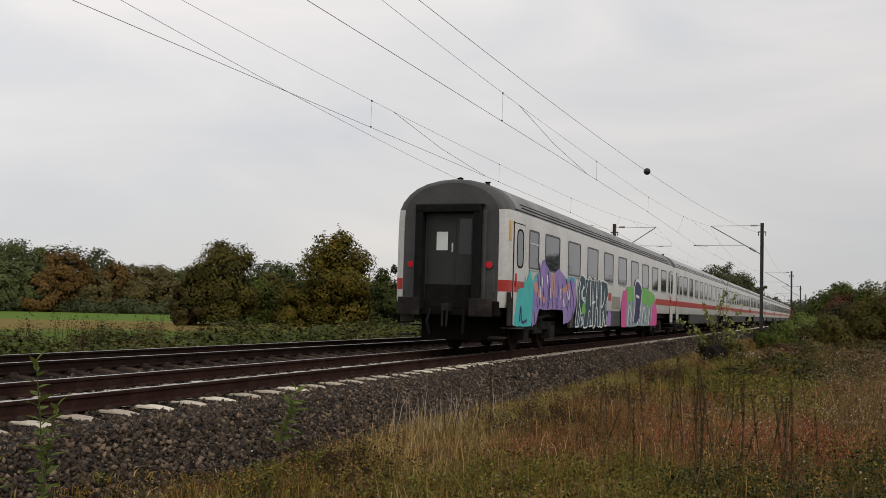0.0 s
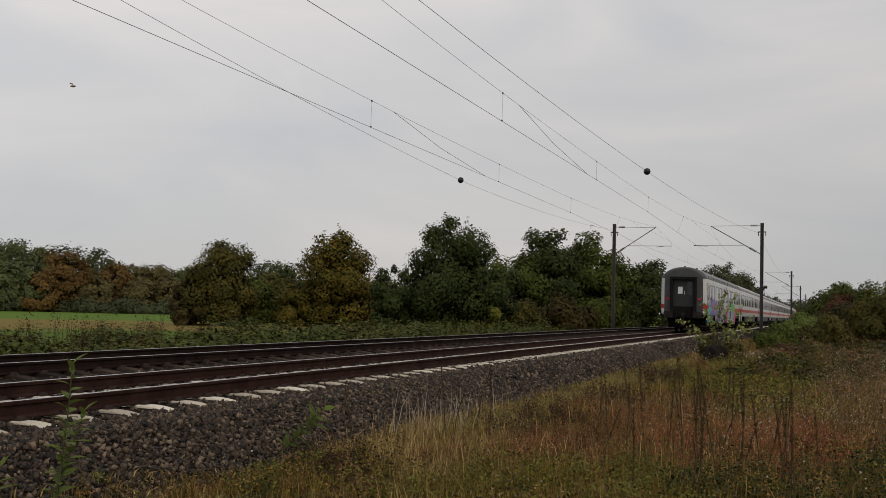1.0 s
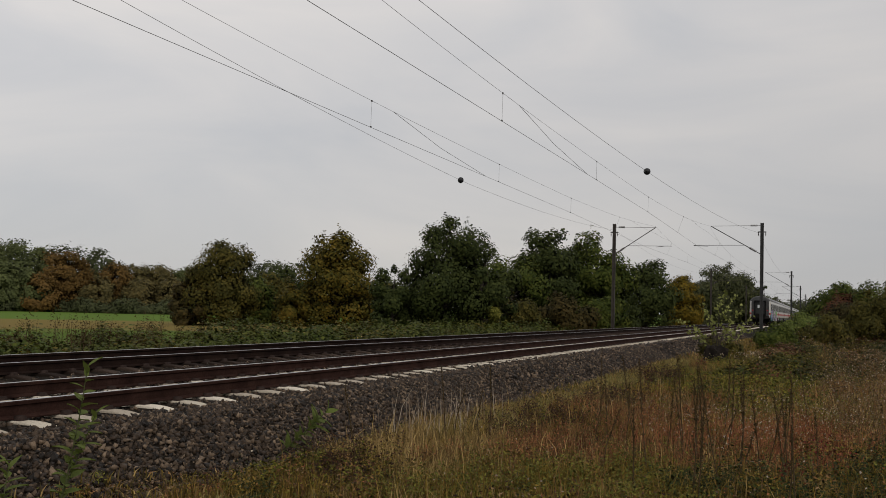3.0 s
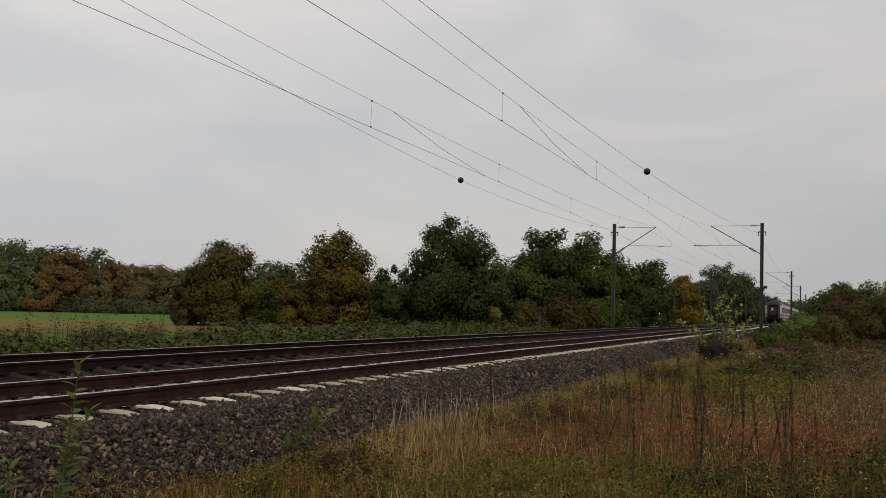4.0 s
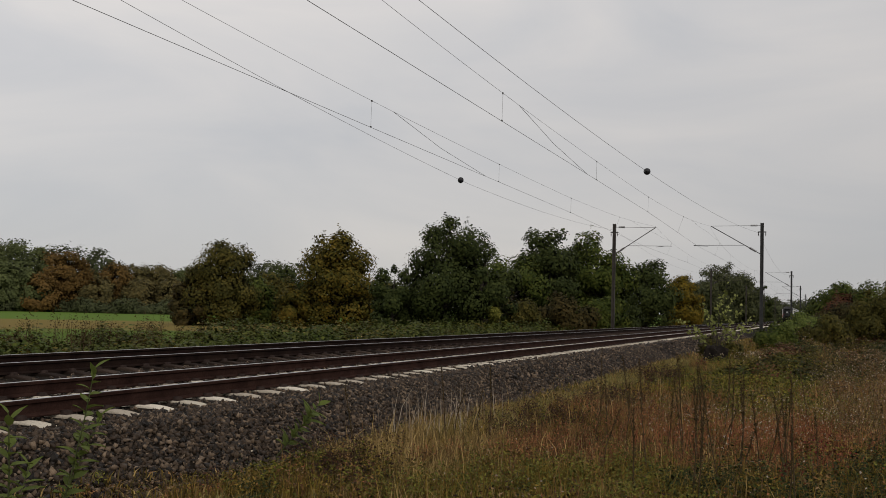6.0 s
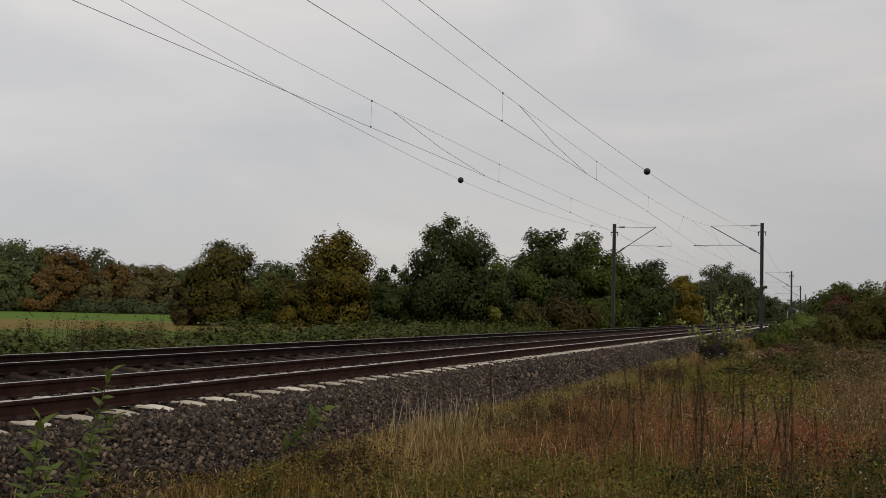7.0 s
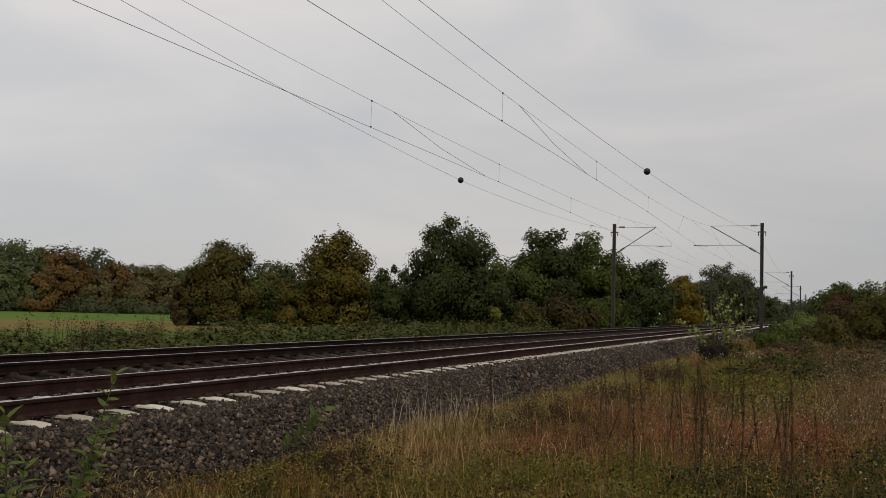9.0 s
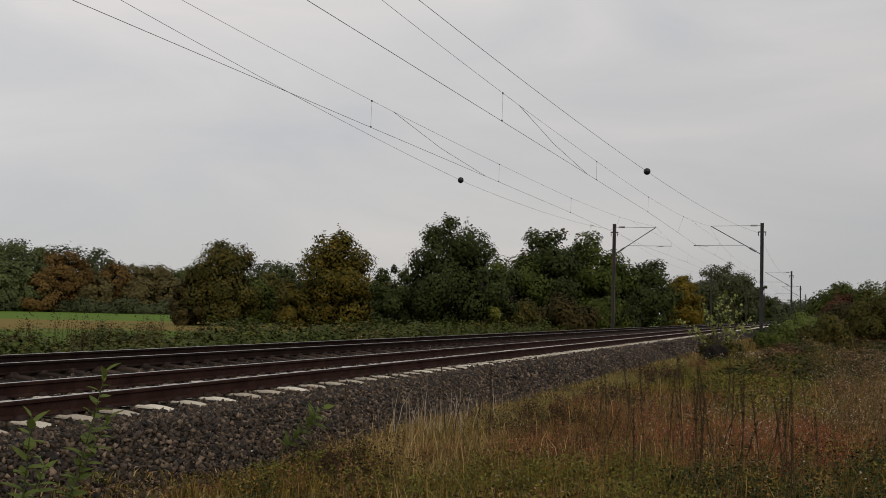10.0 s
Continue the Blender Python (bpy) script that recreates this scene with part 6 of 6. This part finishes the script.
def locomotive():
    th = empty("electric_locomotive", 0, 0, 0, "red electric locomotive at the head of the train", "locomotive")
    prof = [(1.36, 0.7), (1.45, 0.9), (1.45, 2.6), (1.36, 3.3), (1.1, 3.7), (0.0, 3.82)]
    st = [(0.0, 0.86, 0.15), (0.5, 0.97, 0.05), (1.0, 1, 0), (18.0, 1, 0), (18.6, 0.97, 0.05), (19.1, 0.86, 0.15)]
    for mir in (False, True):
        bm = bmesh.new()
        rows = []
        for y, sx, d in st:
            rows.append([bm.verts.new(((-1 if mir else 1) * x * sx, y, z - d)) for x, z in prof])
        for a, b in zip(rows, rows[1:]):
            for k in range(len(prof) - 1):
                bm.faces.new((a[k], b[k], b[k + 1], a[k + 1]))
        bmesh.ops.recalc_face_normals(bm, faces=bm.faces[:])
        part("body_side", bm, REDP, th, smooth=True)
    for y, s in ((0.0, -1), (19.1, 1)):
        bm = bmesh.new()
        bm.faces.new([bm.verts.new((sg * x * 0.86, y, z - 0.15)) for sg, pr in ((1, prof), (-1, prof[-2::-1])) for x, z in pr])
        bmesh.ops.recalc_face_normals(bm, faces=bm.faces[:])
        part("cab_front", bm, REDP, th)
        part("windscreen", boxed(-1.0, 1.0, min(y, y + s * 0.03), max(y, y + s * 0.03), 2.1, 2.85, 0.01), GLASS, th)
    part("underframe", boxed(-1.25, 1.25, 0.3, 18.8, 0.35, 0.95, 0.05), UNDER, th)
    for yc in (4.2, 14.9):
        bogie(th, yc)
    pan = part("pantograph", tubed([(0, 4.0, 3.8), (0, 2.9, 4.9), (0, 4.4, 6.2)], 0.04, 6), GALV, th, "raised pantograph")
    part("pan_head", boxed(-0.95, 0.95, 4.3, 4.5, 6.18, 6.24, 0.02), GALV, pan)
    return th


TRAIN = [coach("last passenger coach, light grey with red stripe, heavily covered in graffiti", True, ROOFM, True)]
mid_coach = coach("light grey passenger coach with a red stripe and small windows")
TRAIN.append(mid_coach)
for _ in range(6):
    TRAIN.append(copy_thing(mid_coach, pose(0, 0, 0)))
TRAIN.append(locomotive())


def insect():
    th = empty("flying_insect", 0, 0, 0, "small greyish-brown insect flying past the camera", "insect")
    bm = bmesh.new()
    bmesh.ops.create_uvsphere(bm, u_segments=10, v_segments=6, radius=0.0026)
    for v in bm.verts:
        v.co.x *= 2.0
        v.co.z *= 0.6
    part("body", bm, H_FLUFF, th, smooth=True)
    for s in (-1, 1):
        w = bmesh.new()
        w.faces.new([w.verts.new(p) for p in ((0, 0, 0.002), (0.0028, s * 0.004, 0.003), (-0.001, s * 0.007, 0.004), (-0.003, s * 0.003, 0.003))])
        part("wing", w, H_FLUFF, th)
    return th


fly = insect()
other_fly = copy_thing(fly, pose(3, -4, 1.3))


# ---- sleepers and ballast stones ----
def lay_sleepers(tr, material, phase, name):
    me = sleeper_mesh(name)
    me.materials.append(material)
    rng = np.random.default_rng(int(phase * 100))
    for i in range(-6, 180):
        ob = new("sleeper", me)
        ob.parent = tr
        ob.location = (rng.normal(0, 0.006), phase + 0.6 * i + rng.normal(0, 0.008), rng.normal(0, 0.003))
        ob.rotation_euler = (0, 0, rng.normal(0, 0.004))
    me2 = np.array([v.co for v in me.vertices])
    faces = [tuple(p.vertices) for p in me.polygons if len(p.vertices) == 4]
    n = 160
    V = me2[None] + np.stack([np.zeros(n), phase + 0.6 * (180 + np.arange(n)), np.zeros(n)], 1)[:, None]
    tagged(soup("far_sleepers", V, faces, material, tr), kind="stuff")


lay_sleepers(track_near, CONCRETE, 7.05, "sleeper")
lay_sleepers(track_far, CONCRETE_OLD, 7.3, "old_sleeper")


def stones():
    rng = np.random.default_rng(500)
    chip = np.array([(1, 0, 0), (-1, 0, 0), (0, 1, 0), (0, -1, 0), (0, 0, 1), (0, 0, -1)], float)
    out = []
    for n, x0, x1, y0, y1, r in ((26000, 1.16, 2.85, 4.5, 18, 0.034), (13000, 1.16, 2.8, 18, 38, 0.043), (3600, 1.16, 2.8, 38, 80, 0.066), (10000, -1.0, 1.2, 4.5, 24, 0.036), (8000, -5.6, -1.0, 6, 30, 0.040), (2500, -6.6, -5.2, 6, 40, 0.042), (1500, 2.6, 3.1, 3.5, 20, 0.030)):
        X = rng.uniform(x0, x1, n)
        Y = rng.uniform(y0, y1, n)
        Z = ground_z(X, Y) + rng.uniform(-0.020, 0.016, n)
        in_bed = ((np.abs(X) < 1.18) | (np.abs(X + TRACK_GAP) < 1.25))
        Z = np.where(in_bed, Z - 0.014, Z)
        ph = np.where(np.abs(X) < 1.3, 7.05, 7.3)
        on = np.abs((Y - ph + 0.3) % 0.6 - 0.3) < 0.15
        k = ~((in_bed | (np.abs(X) < 1.25)) & on)
        X, Y, Z = X[k], Y[k], Z[k]
        n = len(X)
        V = chip[None] * rng.uniform(0.65, 1.15, (n, 6, 1)) + rng.normal(0, 0.22, (n, 6, 3))
        V *= (r * rng.uniform(0.6, 1.4, n))[:, None, None] * rng.uniform(0.5, 1.25, (n, 1, 3))
        q = unit(rng, n)
        a = rng.uniform(0, math.tau, n)
        c, s = np.cos(a)[:, None, None], np.sin(a)[:, None, None]
        u = q[:, None]
        V = V * c + np.cross(np.broadcast_to(u, V.shape), V) * s + u * np.sum(V * u, -1, keepdims=True) * (1 - c)
        out.append(V + np.stack([X, Y, Z], 1)[:, None])
    tagged(soup("ballast_stones", np.concatenate(out), [(0, 2, 4), (2, 1, 4), (1, 3, 4), (3, 0, 4), (2, 0, 5), (1, 2, 5), (3, 1, 5), (0, 3, 5)], STONE), "dark grey-brown crushed ballast stones under the tracks", "ballast", kind="stuff")


stones()


# ---- what moves ----
def sway(th, rows):
    """Rows of seconds and lean in degrees, to the right as the camera looks."""
    base = th.location.copy()
    walk(th, [(t, pose(*base, -0.38 * a, a, 0)) for t, a in rows])


def motions():
    for k, th in enumerate(TRAIN):
        walk(th, [(t, pose(0, 20.44 + COACH * k + 40.25 * t, 0)) for t in (0.0, 2.5, 5.0, 7.5, 10.0)])
    sway(shoot_left, [(0.0, 0), (0.3, 9.8), (0.6, 14), (1.0, 9), (1.5, 11.3), (2.0, 15.5), (2.5, 14.7), (3.2, 12), (4.0, 10.5), (4.5, 12), (5.0, 12), (5.5, 13.7), (6.2, 15), (7.0, 18.3), (7.5, 13), (8.5, 17.3), (9.5, 20.8), (10.0, 17.3)])
    sway(shoot_corner, [(0.0, -8), (0.3, -6), (0.6, 2.5), (1.0, -6), (1.5, -6), (2.0, 2), (2.5, -1.5), (3.2, -2), (4.0, -1.5), (4.5, -1), (5.0, -2), (5.5, 1.8), (6.2, 6), (7.0, 12), (7.5, 8.7), (8.5, 5.7), (9.5, 2.6), (10.0, 10)])
    sway(shoot_mid, [(0.0, 17), (0.3, 32), (0.6, 43), (1.0, 42), (1.5, 42), (2.0, 41), (2.5, 44), (3.2, 45), (4.0, 45), (4.5, 34), (5.0, 36), (5.5, 34), (6.2, 38), (7.0, 42), (7.5, 49), (8.5, 46), (9.5, 41), (10.0, 41)])
    walk(fly, [(0.0, pose(10.5, 1.2, 1.6)), (0.8, pose(8.25, 1.9, 1.52)), (0.9, pose(7.33, 1.35, 1.39)), (1.0, pose(6.94, 1.09, 1.33)), (1.1, pose(6.4, 0.5, 1.27)), (10.0, pose(2.0, -6.0, 1.4))])
    walk(other_fly, [(0.0, pose(3.000, -4.000, 1.300)), (4.6, pose(5.000, -0.500, 1.200)), (4.8, pose(6.709, 2.064, 1.312)), (4.9, pose(7.256, 2.372, 1.593)), (5.0, pose(7.713, 2.644, 1.857)), (5.2, pose(8.763, 3.342, 2.533)), (10.0, pose(14.000, -3.000, 5.000))])


motions()
